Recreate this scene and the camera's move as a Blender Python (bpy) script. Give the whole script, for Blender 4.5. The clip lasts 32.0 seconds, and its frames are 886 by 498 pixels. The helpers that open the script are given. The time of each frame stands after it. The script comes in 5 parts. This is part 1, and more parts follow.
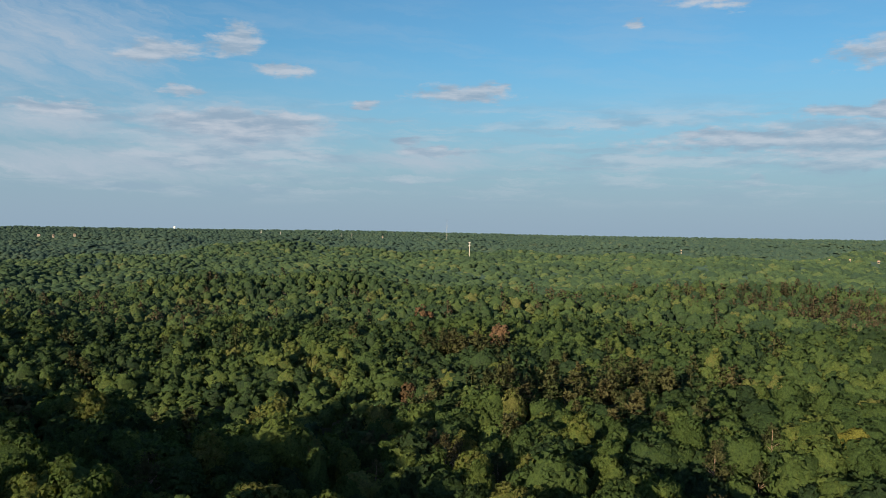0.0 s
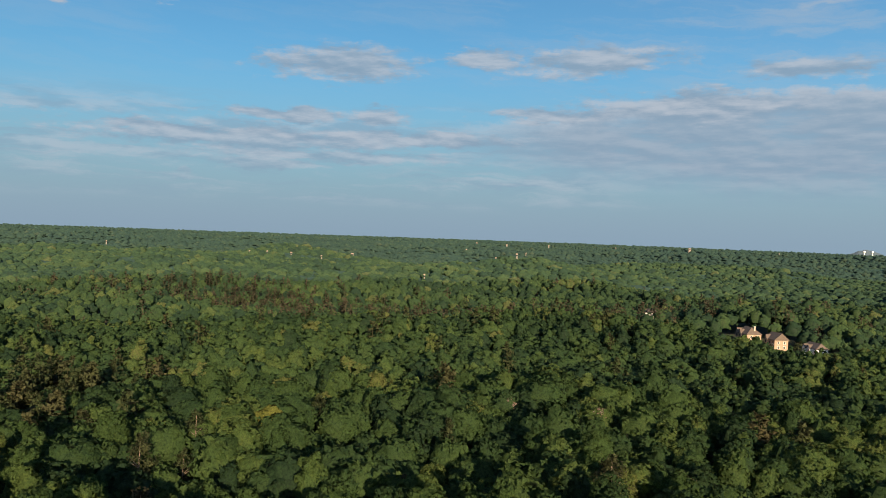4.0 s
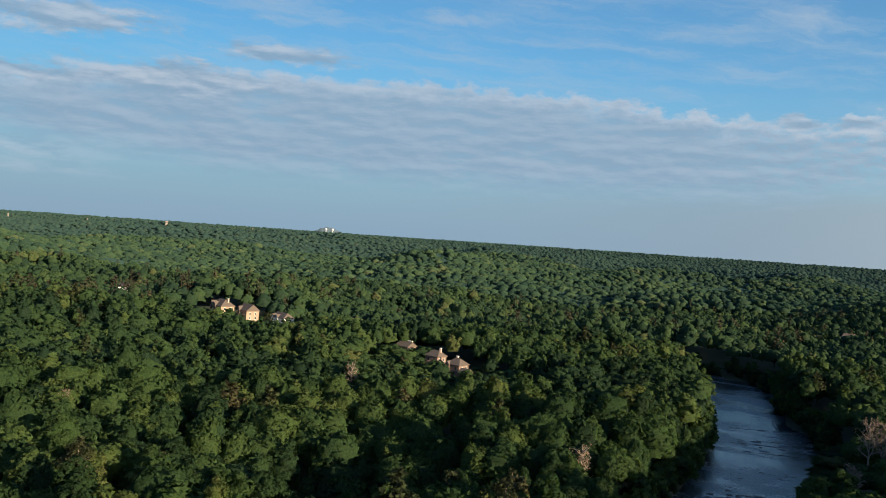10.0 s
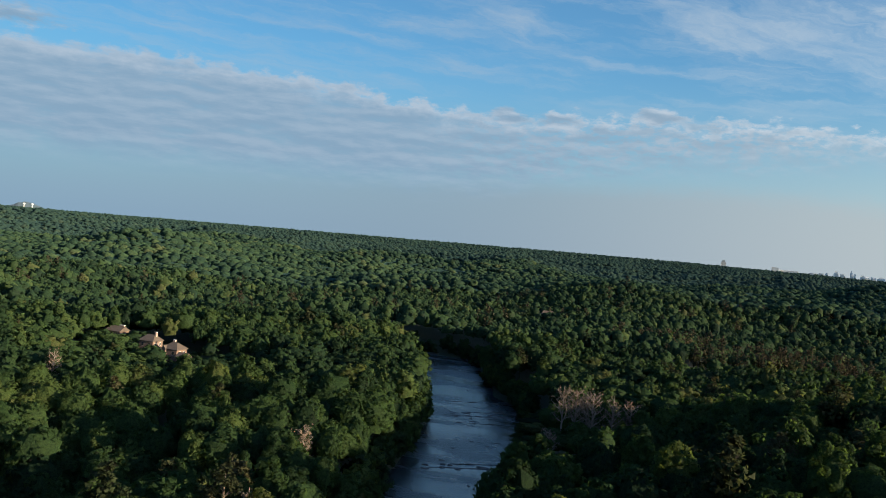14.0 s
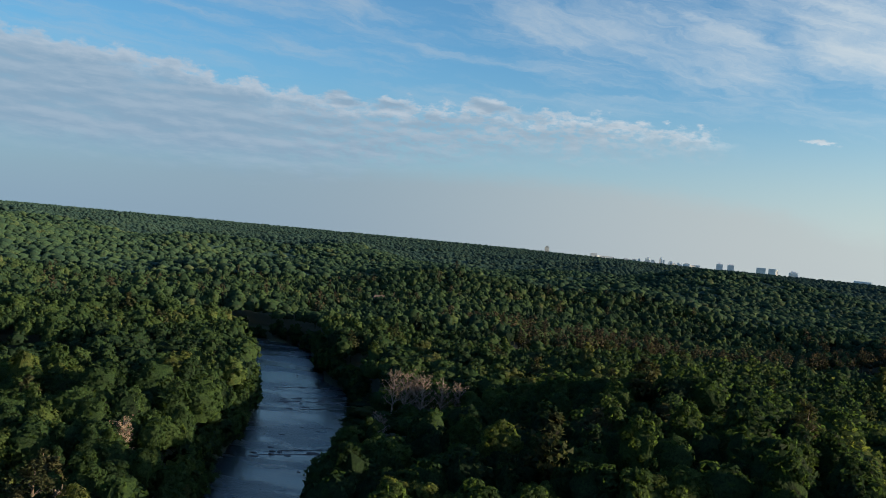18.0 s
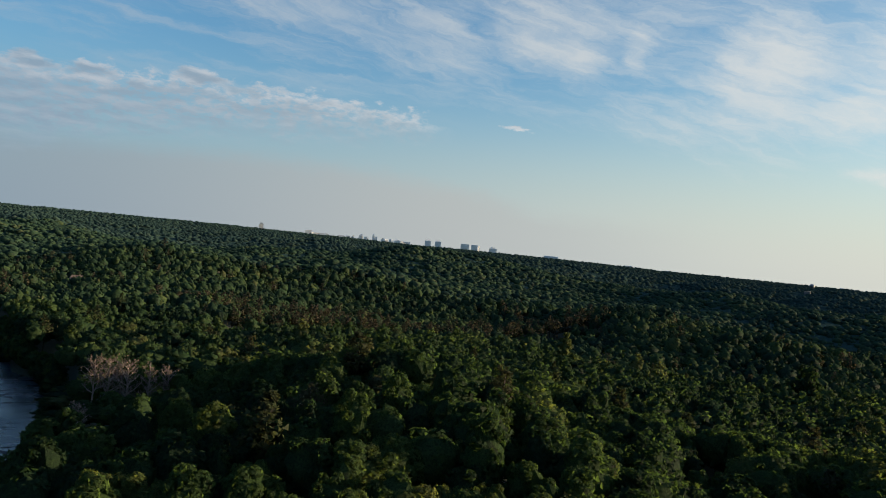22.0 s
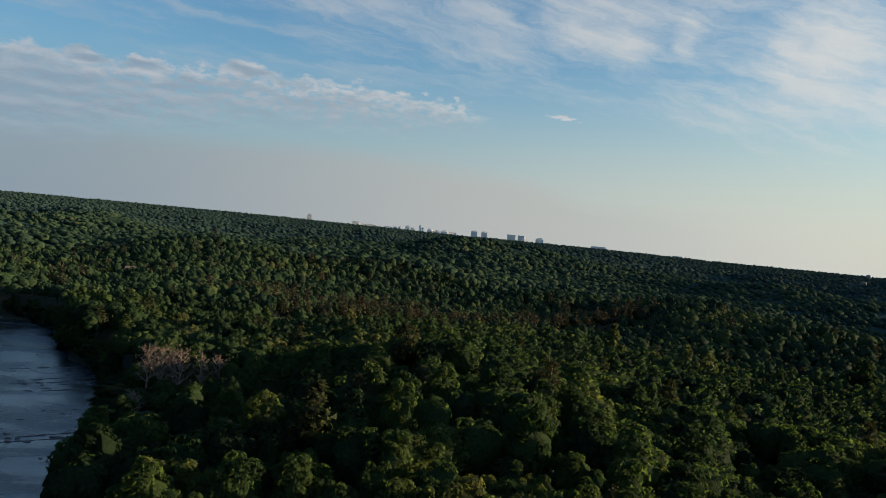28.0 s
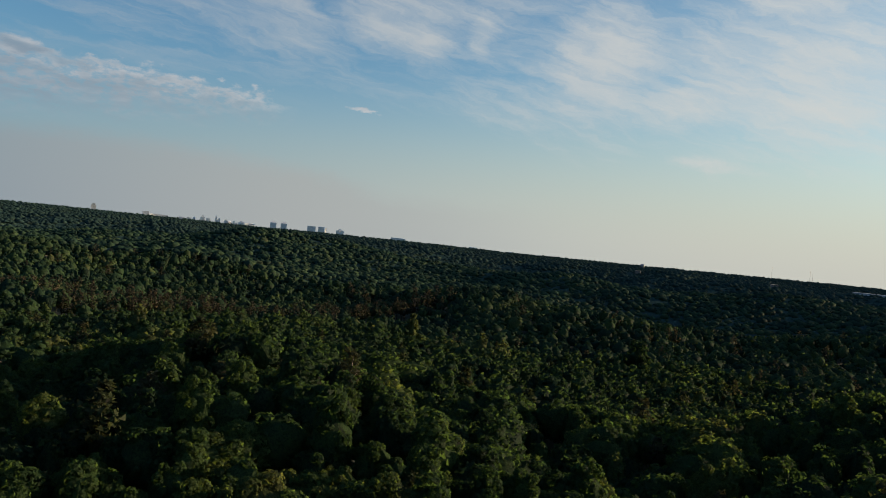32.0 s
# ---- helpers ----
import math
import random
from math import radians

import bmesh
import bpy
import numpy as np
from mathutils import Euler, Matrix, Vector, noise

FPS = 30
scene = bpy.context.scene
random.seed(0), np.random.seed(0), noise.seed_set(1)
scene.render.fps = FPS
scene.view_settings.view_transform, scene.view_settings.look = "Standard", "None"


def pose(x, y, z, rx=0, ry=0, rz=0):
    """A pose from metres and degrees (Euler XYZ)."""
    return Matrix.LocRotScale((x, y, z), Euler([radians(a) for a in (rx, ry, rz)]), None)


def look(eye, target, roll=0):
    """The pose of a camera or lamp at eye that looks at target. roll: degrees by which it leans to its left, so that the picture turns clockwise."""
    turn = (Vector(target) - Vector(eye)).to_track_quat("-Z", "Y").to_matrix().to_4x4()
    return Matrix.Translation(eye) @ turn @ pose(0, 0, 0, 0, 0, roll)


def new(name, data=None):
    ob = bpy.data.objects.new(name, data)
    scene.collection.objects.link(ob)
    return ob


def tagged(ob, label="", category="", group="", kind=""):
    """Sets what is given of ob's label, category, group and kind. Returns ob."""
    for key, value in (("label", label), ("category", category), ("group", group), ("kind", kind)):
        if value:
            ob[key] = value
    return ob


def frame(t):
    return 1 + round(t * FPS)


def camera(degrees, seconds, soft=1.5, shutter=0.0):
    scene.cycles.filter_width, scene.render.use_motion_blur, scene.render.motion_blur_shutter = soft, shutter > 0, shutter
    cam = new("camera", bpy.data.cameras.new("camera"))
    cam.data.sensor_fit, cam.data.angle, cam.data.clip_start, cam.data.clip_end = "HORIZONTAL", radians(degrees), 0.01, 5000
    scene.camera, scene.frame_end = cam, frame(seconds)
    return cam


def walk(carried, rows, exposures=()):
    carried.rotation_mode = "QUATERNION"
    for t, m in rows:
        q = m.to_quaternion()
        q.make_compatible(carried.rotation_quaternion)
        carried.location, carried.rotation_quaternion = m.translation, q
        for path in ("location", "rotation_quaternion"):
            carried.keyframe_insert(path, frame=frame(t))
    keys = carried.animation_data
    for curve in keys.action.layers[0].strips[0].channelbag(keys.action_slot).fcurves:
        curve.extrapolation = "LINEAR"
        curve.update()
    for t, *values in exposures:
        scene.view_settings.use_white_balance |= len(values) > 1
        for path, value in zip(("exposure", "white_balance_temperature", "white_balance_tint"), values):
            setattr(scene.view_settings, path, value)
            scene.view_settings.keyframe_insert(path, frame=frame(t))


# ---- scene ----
# ---------------------------------------------------------------- camera
# a drone that hovers 80 m over the valley floor and turns from west to north-east
EYE = (0.0, 0.0, 80.0)
cam = camera(55.05, 32.0, soft=0.72)
TURNS = [  # seconds, heading (clockwise from +y), pitch, lean
    (0.0, -106.76, -1.37, 0.76), (0.5, -105.32, -1.35, 0.8), (1.0, -97.21, -1.21, 0.89), (1.5, -88.91, -1.09, 1.08),
    (2.0, -81.18, -0.99, 1.22), (2.5, -75.7, -0.94, 1.41), (4.5, -64.2, -0.82, 2.26), (5.0, -57.39, -0.63, 2.46),
    (5.5, -56.45, -0.73, 2.59), (6.0, -50.41, -0.56, 2.77), (6.5, -44.93, -0.44, 2.93), (7.0, -39.49, -0.31, 3.25),
    (7.5, -36.9, -0.36, 3.47), (8.0, -36.74, -0.52, 3.69), (8.5, -36.33, -0.65, 3.79), (9.0, -35.92, -0.79, 3.89),
    (9.5, -35.54, -0.89, 3.91), (10.0, -35.23, -0.98, 3.94), (10.5, -32.06, -0.84, 4.09), (11.0, -26.24, -0.55, 4.2),
    (11.5, -20.63, -0.3, 4.39), (12.0, -18.06, -0.31, 4.57), (12.5, -17.83, -0.49, 4.71), (13.0, -17.41, -0.63, 4.86),
    (13.5, -16.99, -0.76, 4.93), (15.5, -13.95, -0.9, 5.18), (16.0, -9.01, -0.58, 5.27), (16.5, -5.97, -0.46, 5.35),
    (17.0, -5.71, -0.61, 5.44), (17.5, -5.55, -0.72, 5.53), (18.0, -5.44, -0.82, 5.54), (18.5, -5.37, -0.92, 5.55),
    (19.0, -0.6, -0.53, 5.6), (19.5, 4.83, -0.18, 5.63), (20.0, 9.67, 0.09, 5.6), (20.5, 14.15, 0.29, 5.62),
    (21.0, 14.36, 0.05, 5.72), (21.5, 14.41, -0.2, 5.69), (22.0, 13.66, -0.49, 5.7), (22.5, 12.98, -0.75, 5.71),
    (23.0, 12.63, -0.94, 5.67), (23.5, 12.33, -1.06, 5.64), (24.0, 12.05, -1.16, 5.65), (24.5, 11.85, -1.23, 5.62),
    (25.0, 11.66, -1.29, 5.57), (25.5, 11.49, -1.32, 5.62), (27.5, 10.78, -1.41, 5.58), (28.0, 10.61, -1.42, 5.54),
    (28.5, 10.49, -1.43, 5.53), (29.0, 15.09, -0.99, 5.58), (29.5, 17.88, -0.79, 5.56), (30.0, 17.71, -0.91, 5.52),
    (30.5, 17.54, -1.03, 5.53), (31.0, 19.7, -0.89, 5.52), (31.5, 22.31, -0.73, 5.53), (32.0, 23.99, -0.68, 5.68),
]


def toward(az, el, d=1.0):
    """The place d metres along the heading az and elevation el from the eye."""
    a, e = radians(az), radians(el)
    return Vector((EYE[0] + d * math.sin(a) * math.cos(e), EYE[1] + d * math.cos(a) * math.cos(e), EYE[2] + d * math.sin(e)))


walk(cam, [(t, look(EYE, toward(h, p, 100.0), lean)) for t, h, p, lean in TURNS], ((0.0, 1.43, 6600, 10), (2.0, 1.38, 6560, 10), (5.0, 1.26, 6380, 9), (7.0, 1.25, 6200, 8), (9.0, 1.36, 6150, 7), (12.0, 1.33, 5980, 5), (18.5, 1.31, 6120, 5), (22.5, 1.2, 6450, 8), (28.0, 1.14, 6600, 9), (32.0, 0.95, 6450, 8)))

# ---------------------------------------------------------------- world and sun
SUN_AZ, SUN_EL = 99.0, 12.0
sun_data = bpy.data.lights.new("sun", "SUN")
sun_data.energy, sun_data.angle, sun_data.color = 5.0, radians(0.6), (1.0, 0.75, 0.47)
sun = new("sun", sun_data)
sun_dir = toward(SUN_AZ, SUN_EL) - Vector(EYE)
sun.matrix_world = look(sun_dir * 900, (0, 0, 0))

world = bpy.data.worlds.new("evening_sky")
scene.world = world
world.use_nodes = True
wt = world.node_tree
wt.nodes.clear()


class Net:
    """Short words for building a node tree."""

    def __init__(self, tree):
        self.tree = tree

    def node(self, kind):
        return self.tree.nodes.new(kind)

    def plug(self, sock, v):
        if isinstance(v, bpy.types.NodeSocket):
            self.tree.links.new(v, sock)
        elif v is not None:
            sock.default_value = v

    def math(self, op, a, b=None, c=None, clamp=False):
        n = self.node("ShaderNodeMath")
        n.operation, n.use_clamp = op, clamp
        for s, v in zip(n.inputs, (a, b, c)):
            self.plug(s, v)
        return n.outputs[0]

    def vec(self, op, a, b=None, c=None):
        n = self.node("ShaderNodeVectorMath")
        n.operation = op
        for s, v in zip(n.inputs, (a, b, c)):
            self.plug(s, v)
        return n.outputs["Value"] if op in ("LENGTH", "DOT_PRODUCT") else n.outputs[0]

    def xyz(self, x, y, z=0.0):
        n = self.node("ShaderNodeCombineXYZ")
        for s, v in zip(n.inputs, (x, y, z)):
            self.plug(s, v)
        return n.outputs[0]

    def split(self, v):
        n = self.node("ShaderNodeSeparateXYZ")
        self.plug(n.inputs[0], v)
        return n.outputs

    def noise(self, v, scale, detail=3.0, rough=0.55, distort=0.0):
        n = self.node("ShaderNodeTexNoise")
        self.plug(n.inputs["Vector"], v)
        n.inputs["Scale"].default_value, n.inputs["Detail"].default_value = scale, detail
        n.inputs["Roughness"].default_value, n.inputs["Distortion"].default_value = rough, distort
        return n.outputs["Fac"]

    def span(self, v, a, b, c=0.0, d=1.0, smooth=True):
        n = self.node("ShaderNodeMapRange")
        n.interpolation_type = "SMOOTHSTEP" if smooth else "LINEAR"
        for s, w in zip(n.inputs, (v, a, b, c, d)):
            self.plug(s, w)
        return n.outputs[0]

    def mix(self, f, a, b, how="MIX"):
        n = self.node("ShaderNodeMix")
        n.data_type, n.blend_type = "RGBA", how
        for s, v in zip((n.inputs[0], n.inputs[6], n.inputs[7]), (f, a, b)):
            if isinstance(v, tuple) and len(v) == 3:
                v = (*v, 1.0)
            self.plug(s, v)
        return n.outputs[2]

    def ramp(self, f, *stops):
        n = self.node("ShaderNodeValToRGB")
        el = n.color_ramp.elements
        while len(el) < len(stops):
            el.new(0.5)
        for e, (p, c) in zip(el, stops):
            e.position, e.color = p, (*c, 1.0)
        self.plug(n.inputs[0], f)
        return n.outputs[0]


W = Net(wt)
SKY_STRENGTH = 0.042
sky = W.node("ShaderNodeTexSky")
sky.sky_type, sky.sun_disc, sky.sun_elevation, sky.sun_rotation = "NISHITA", False, radians(SUN_EL + 1.0), radians(SUN_AZ)
sky.altitude, sky.air_density, sky.dust_density, sky.ozone_density = 300.0, 1.0, 1.2, 2.0
way = W.split(W.node("ShaderNodeTexCoord").outputs["Generated"])
deg = 180.0 / math.pi
az = W.math("MULTIPLY", W.math("ARCTAN2", way[0], way[1]), deg)
el = W.math("MULTIPLY", W.math("ARCSINE", way[2]), deg)
place = W.xyz(az, el)
# ragged edges: the place is pushed about before the cloud fields are read
push = W.node("ShaderNodeTexNoise")
W.plug(push.inputs["Vector"], W.vec("MULTIPLY", place, (0.35, 0.9, 1.0)))
push.inputs["Scale"].default_value, push.inputs["Detail"].default_value, push.inputs["Roughness"].default_value = 1.0, 5.0, 0.6
bent = W.vec("MULTIPLY_ADD", W.vec("SUBTRACT", push.outputs["Color"], (0.5, 0.5, 0.5)), (3.0, 1.5, 0.0), place)
fields = {"heap": None, "wisp": None}


def cloud(kind, az0, el0, w, h, thin=0.0, slope=0.0):
    """One cloud, as an oval of half-widths w, h degrees; slope: degrees by which it rises per degree to the right."""
    p = bent
    if slope:
        s = W.split(bent)
        p = W.xyz(s[0], W.math("MULTIPLY_ADD", W.math("SUBTRACT", s[0], az0), -slope, s[1]))
    d = W.vec("LENGTH", W.vec("MULTIPLY_ADD", p, (1 / w, 1 / h, 0.0), (-az0 / w, -el0 / h, thin)))
    fields[kind] = d if fields[kind] is None else W.math("SMOOTH_MIN", fields[kind], d, 0.25)


for c in ((-132, 11.2, 8.0, 3.6, 0.4), (-121, 6.1, 7.0, 1.9, 0.1), (-131.6, 6.3, 4.6, 1.2, 0.2), (-128, 3.9, 12.0, 1.2, 0.35), (-108, 4.6, 8.0, 1.0, 0.5),
          (-46.2, 14.6, 3.8, 0.3, 0.45, 0.08), (-45.2, 13.2, 3.4, 0.35, 0.6, 0.05), (-35.2, 14.2, 3.8, 0.5, 0.5, 0.02),
          (-13.4, 14.6, 3.4, 1.1, 0.55, -0.2), (0.0, 14.6, 5.0, 2.3, 0.5, -0.3), (11.2, 14.4, 6.5, 1.5, 0.45, -0.25),
          (18.6, 13.4, 4.6, 1.9, 0.3, -0.2), (21.4, 13.0, 2.3, 2.2, 0.15), (25.2, 13.8, 1.5, 2.2, 0.35), (33.6, 12.6, 5.4, 4.9, 0.12),
          (38.6, 10.2, 4.6, 2.2, 0.3), (47.0, 10.2, 6.5, 3.0, 0.25), (45.0, 16.2, 6.0, 1.2, 0.3), (8, 13.4, 11, 2.6, 0.6, -0.25), (20, 15.2, 9, 2.6, 0.45, -0.15), (31, 9.5, 9, 2.2, 0.65), (46, 12.5, 12, 5.5, 0.4), (55, 14, 5, 4.5, 0.3), (40.6, 6.4, 2.4, 0.5, 0.6)):
    cloud("wisp", *c)
for c in ((-120.5, 6.7, 6.2, 0.95, 0.0), (-131.5, 7.2, 3.4, 0.5, 0.1), (-125, 11.0, 2.9, 0.9, 0.11, 0.12), (-120.8, 11.9, 2.1, 1.1, 0.19, 0.2), (-117.5, 10.2, 2.2, 0.45, 0.17), (-124, 8.5, 1.7, 0.45, 0.25),
          (-120.1, 5.8, 2.0, 0.45, 0.17), (-105.5, 9.0, 3.7, 0.75, 0.08, 0.03), (-112.1, 8.1, 1.0, 0.35, 0.17), (-109.5, 5.8, 1.4, 0.4, 0.22),
          (-107.4, 5.2, 3.2, 0.3, 0.22), (-89, 14.8, 3.4, 0.8, 0.06), (-94.2, 13.1, 0.9, 0.4, 0.25), (-102.8, 9.3, 1.2, 0.5, 0.28),
          (-76.9, 10.9, 6.1, 1.25, 0, 0.03), (-66.8, 11.7, 3.2, 0.9, 0.08), (-60.2, 11.6, 5.9, 1.15, 0, 0.04), (-80.2, 7.5, 5.2, 0.5, 0.11),
          (-74.5, 7.6, 2.6, 0.8, 0.08), (-83, 5.8, 12.0, 1.1, 0.17), (-53.1, 8.8, 8.0, 1.1, 0), (-62.3, 8.1, 5.4, 0.5, 0.11),
          (-81.3, 4.2, 4.4, 0.4, 0.22), (-86.7, 3.5, 0.8, 0.35, 0.06), (-46.6, 10.9, 4.8, 0.8, 0.22),
                    (-72, 6.3, 8.0, 0.6, 0.1), (-78, 4.9, 9.0, 0.5, 0.15), (-88, 6.3, 6.0, 0.4, 0.15), (-13.2, 8.3, 1.5, 0.6, 0.06), (-10.0, 8.3, 1.8, 0.65, 0.03), (-3.2, 8.9, 1.5, 0.5, 0.22),
          (17.8, 7.9, 0.8, 0.2, 0.22)):
    cloud("heap", *c)
slid = W.split(bent)
streak = W.noise(W.xyz(W.math("MULTIPLY", slid[0], 0.2), W.math("MULTIPLY_ADD", slid[0], 0.3, slid[1])), 0.9, 7.0, 0.64)
lump = W.noise(W.vec("MULTIPLY", place, (0.22, 1.0, 1.0)), 1.0, 7.0, 0.56)
lump_up = W.noise(W.vec("MULTIPLY_ADD", place, (0.22, 1.0, 1.0), (0.05, 0.35, 0.0)), 1.0, 5.0, 0.56)
tuft = W.noise(W.vec("MULTIPLY", place, (0.75, 1.7, 1.0)), 1.3, 6.0, 0.62)
heap = W.math("ADD", W.math("SUBTRACT", 1.0, fields["heap"]), W.math("MULTIPLY", W.math("SUBTRACT", lump, 0.5), 1.5))
heap = W.math("ADD", heap, W.math("MULTIPLY", W.math("SUBTRACT", tuft, 0.5), 1.3))
heap = W.span(heap, -0.16, 0.55)
wisp = W.math("ADD", W.math("SUBTRACT", 1.15, fields["wisp"]), W.math("MULTIPLY", W.math("SUBTRACT", streak, 0.5), 1.9))
wisp = W.math("MULTIPLY", W.span(wisp, -0.3, 1.25), 0.85)
# thin high streaks all over the upper sky, thickest over the bank
thread = W.noise(W.xyz(W.math("MULTIPLY", slid[0], 0.09), W.math("MULTIPLY_ADD", slid[0], 0.06, W.math("MULTIPLY", slid[1], 0.8))), 1.0, 6.0, 0.62)
high_veil = W.math("MULTIPLY", W.span(thread, 0.4, 0.75, 0.04, 0.5), W.math("MULTIPLY", W.span(el, 7.0, 11.0), W.span(az, -75.0, -50.0, 0.35, 1.0)))
wisp = W.math("MAXIMUM", wisp, high_veil)
# the long bank: its upper and lower edge along the horizon, in degrees over it
span_az = W.span(az, -80.0, 20.0, 0.0, 1.0, False)


def edge(*stops):
    return W.math("MULTIPLY", W.ramp(span_az, *[((a + 80.0) / 100.0, (e / 12.0,) * 3) for a, e in stops]), 12.0)


top_edge = edge((-72, 7.0), (-60, 8.4), (-53, 9.6), (-35, 10.1), (-26, 9.7), (-17, 8.7), (-10, 8.7), (-4, 9.2), (4, 9.0), (11.5, 8.2), (14, 7.4))
low_edge = edge((-72, 6.0), (-60, 4.6), (-50, 3.6), (-14, 3.8), (-8, 5.2), (-3, 6.0), (5, 6.7), (10, 7.3), (14, 7.6))
puff = W.noise(W.vec("MULTIPLY", place, (0.55, 1.0, 1.0)), 1.1, 6.0, 0.58)
ragged = W.math("MULTIPLY", W.math("SUBTRACT", puff, 0.5), W.span(az, -40.0, -10.0, 2.0, 3.4))
under = W.math("SUBTRACT", W.math("ADD", top_edge, ragged), el)
over = W.math("SUBTRACT", el, W.math("ADD", low_edge, W.math("MULTIPLY", ragged, 0.7)))
bank = W.math("MULTIPLY", W.span(under, -0.1, 0.45), W.span(over, -1.6, 1.2))
bank = W.math("MULTIPLY", bank, W.math("MULTIPLY", W.span(lump, 0.25, 0.5, 0.7, 0.95), W.math("MULTIPLY", W.span(az, -74.0, -60.0), W.span(az, 10.5, 14.0, 1.0, 0.0))))
# to the east it breaks up into tufts
broken = W.math("MULTIPLY", W.span(az, -22.0, -6.0), W.span(tuft, 0.36, 0.56, 0.75, 0.0))
bank = W.math("MULTIPLY", bank, W.math("SUBTRACT", 1.0, broken))
# thin level bands in the haze to the west
band = W.noise(W.xyz(W.math("MULTIPLY", slid[0], 0.07), W.math("MULTIPLY", slid[1], 0.95)), 1.0, 6.0, 0.6)
bands = W.math("MULTIPLY", W.span(band, 0.42, 0.66, 0.0, 0.62), W.math("MULTIPLY", W.span(el, 1.2, 3.0), W.math("MULTIPLY", W.span(el, 6.5, 9.5, 1.0, 0.0), W.span(az, -66.0, -50.0, 1.0, 0.0))))
crest = W.span(under, 0.1, 1.5, 1.0, 0.0)
# the sides of the heaps that look up to the light are white, their undersides grey
lit = W.span(W.math("SUBTRACT", lump, lump_up), -0.15, 0.2)
near_sun = W.span(az, -28.0, 66.0, 0.0, 1.0)
white = W.mix(near_sun, (4.5, 5.05, 5.8), (8.9, 8.7, 8.4))
grey = W.mix(near_sun, (2.5, 3.5, 4.6), (4.7, 5.0, 5.2))
veil = W.span(el, 0.0, 12.5, 1.0, 0.0)
ahead, east = W.span(az, -75.0, -5.0), W.span(az, 5.0, 62.0)
clear = W.mix(1.0, sky.outputs[0], W.mix(east, W.mix(ahead, (0.53, 0.96, 1.16), (0.9, 1.4, 1.66)), (1.68, 1.78, 1.68)), "MULTIPLY")
mist = W.mix(W.span(az, -24.0, 46.0), (2.7, 3.7, 4.8), (7.1, 7.1, 6.55))
clear = W.mix(1.0, clear, W.mix(W.span(el, 17.0, 45.0), (1.0, 1.0, 1.0), (0.7, 1.08, 1.58)), "MULTIPLY")
clear = W.mix(W.math("MULTIPLY", veil, 0.9), clear, mist)
# a low grey shelf of mist over the river bend, thinning out to the east
shelf_top = edge((-45, 3.0), (-20, 3.8), (0, 4.7), (8, 4.5), (16, 3.8), (20, 2.6))
shelf = W.span(W.math("SUBTRACT", W.math("ADD", shelf_top, W.math("MULTIPLY", ragged, 0.35)), el), -0.5, 1.3)
shelf = W.math("MULTIPLY", shelf, W.math("MULTIPLY", W.span(az, -45.0, -8.0, 0.0, 0.75), W.span(az, 12.0, 34.0, 1.0, 0.0)))
clear = W.mix(shelf, clear, W.mix(W.span(az, -20.0, 20.0), (2.85, 3.5, 4.1), (5.0, 5.1, 5.0)))
with_wisp = W.mix(wisp, clear, W.mix(0.3, white, mist))
heap = W.math("MULTIPLY", heap, W.span(el, 1.0, 6.5, 0.12, 0.9))
shine = W.math("ADD", W.math("MULTIPLY", crest, 0.75), W.math("MULTIPLY", lit, 0.45), clamp=True)
with_wisp = W.mix(bands, with_wisp, W.mix(W.span(lump, 0.4, 0.6), W.mix(0.5, grey, mist), white))
with_bank = W.mix(bank, with_wisp, W.mix(shine, W.mix(0.35, grey, mist), white))
full = W.mix(heap, with_bank, W.mix(lit, grey, white))
bg = W.node("ShaderNodeBackground")
W.plug(bg.inputs["Color"], full)
bg.inputs["Strength"].default_value = SKY_STRENGTH
wt.links.new(bg.outputs[0], W.node("ShaderNodeOutputWorld").inputs[0])


# ---------------------------------------------------------------- materials


def material(name):
    m = bpy.data.materials.new(name)
    m.use_nodes = True
    m.node_tree.nodes.clear()
    net = Net(m.node_tree)
    return m, net


def finish(net, shader):
    net.tree.links.new(shader, net.node("ShaderNodeOutputMaterial").inputs[0])


def principled(net, color, rough=0.7, metal=0.0, bump=None, height=0.1, distance=0.1):
    b = net.node("ShaderNodeBsdfPrincipled")
    net.plug(b.inputs["Base Color"], (*color, 1.0) if isinstance(color, tuple) else color)
    net.plug(b.inputs["Roughness"], rough)
    b.inputs["Metallic"].default_value = metal
    if bump is not None:
        n = net.node("ShaderNodeBump")
        n.inputs["Strength"].default_value, n.inputs["Distance"].default_value = height, distance
        net.plug(n.inputs["Height"], bump)
        net.plug(b.inputs["Normal"], n.outputs[0])
    return b.outputs[0]


def plain(name, color, rough=0.7, metal=0.0, scale=1.5, vary=0.25, height=0.2):
    """A weathered surface: broad stains and fine grain round one colour."""
    m, net = material(name)
    at = net.node("ShaderNodeTexCoord").outputs["Object"]
    broad, fine = net.noise(at, scale * 0.3, 3.0), net.noise(at, scale * 6.0, 4.0)
    f = net.math("ADD", net.math("MULTIPLY", broad, 0.6), net.math("MULTIPLY", fine, 0.4))
    c = net.mix(net.span(f, 0.3, 0.7), tuple(v * (1 - vary) for v in color), tuple(min(1.0, v * (1 + vary)) for v in color))
    finish(net, principled(net, c, rough, metal, fine, height, 0.05))
    return m


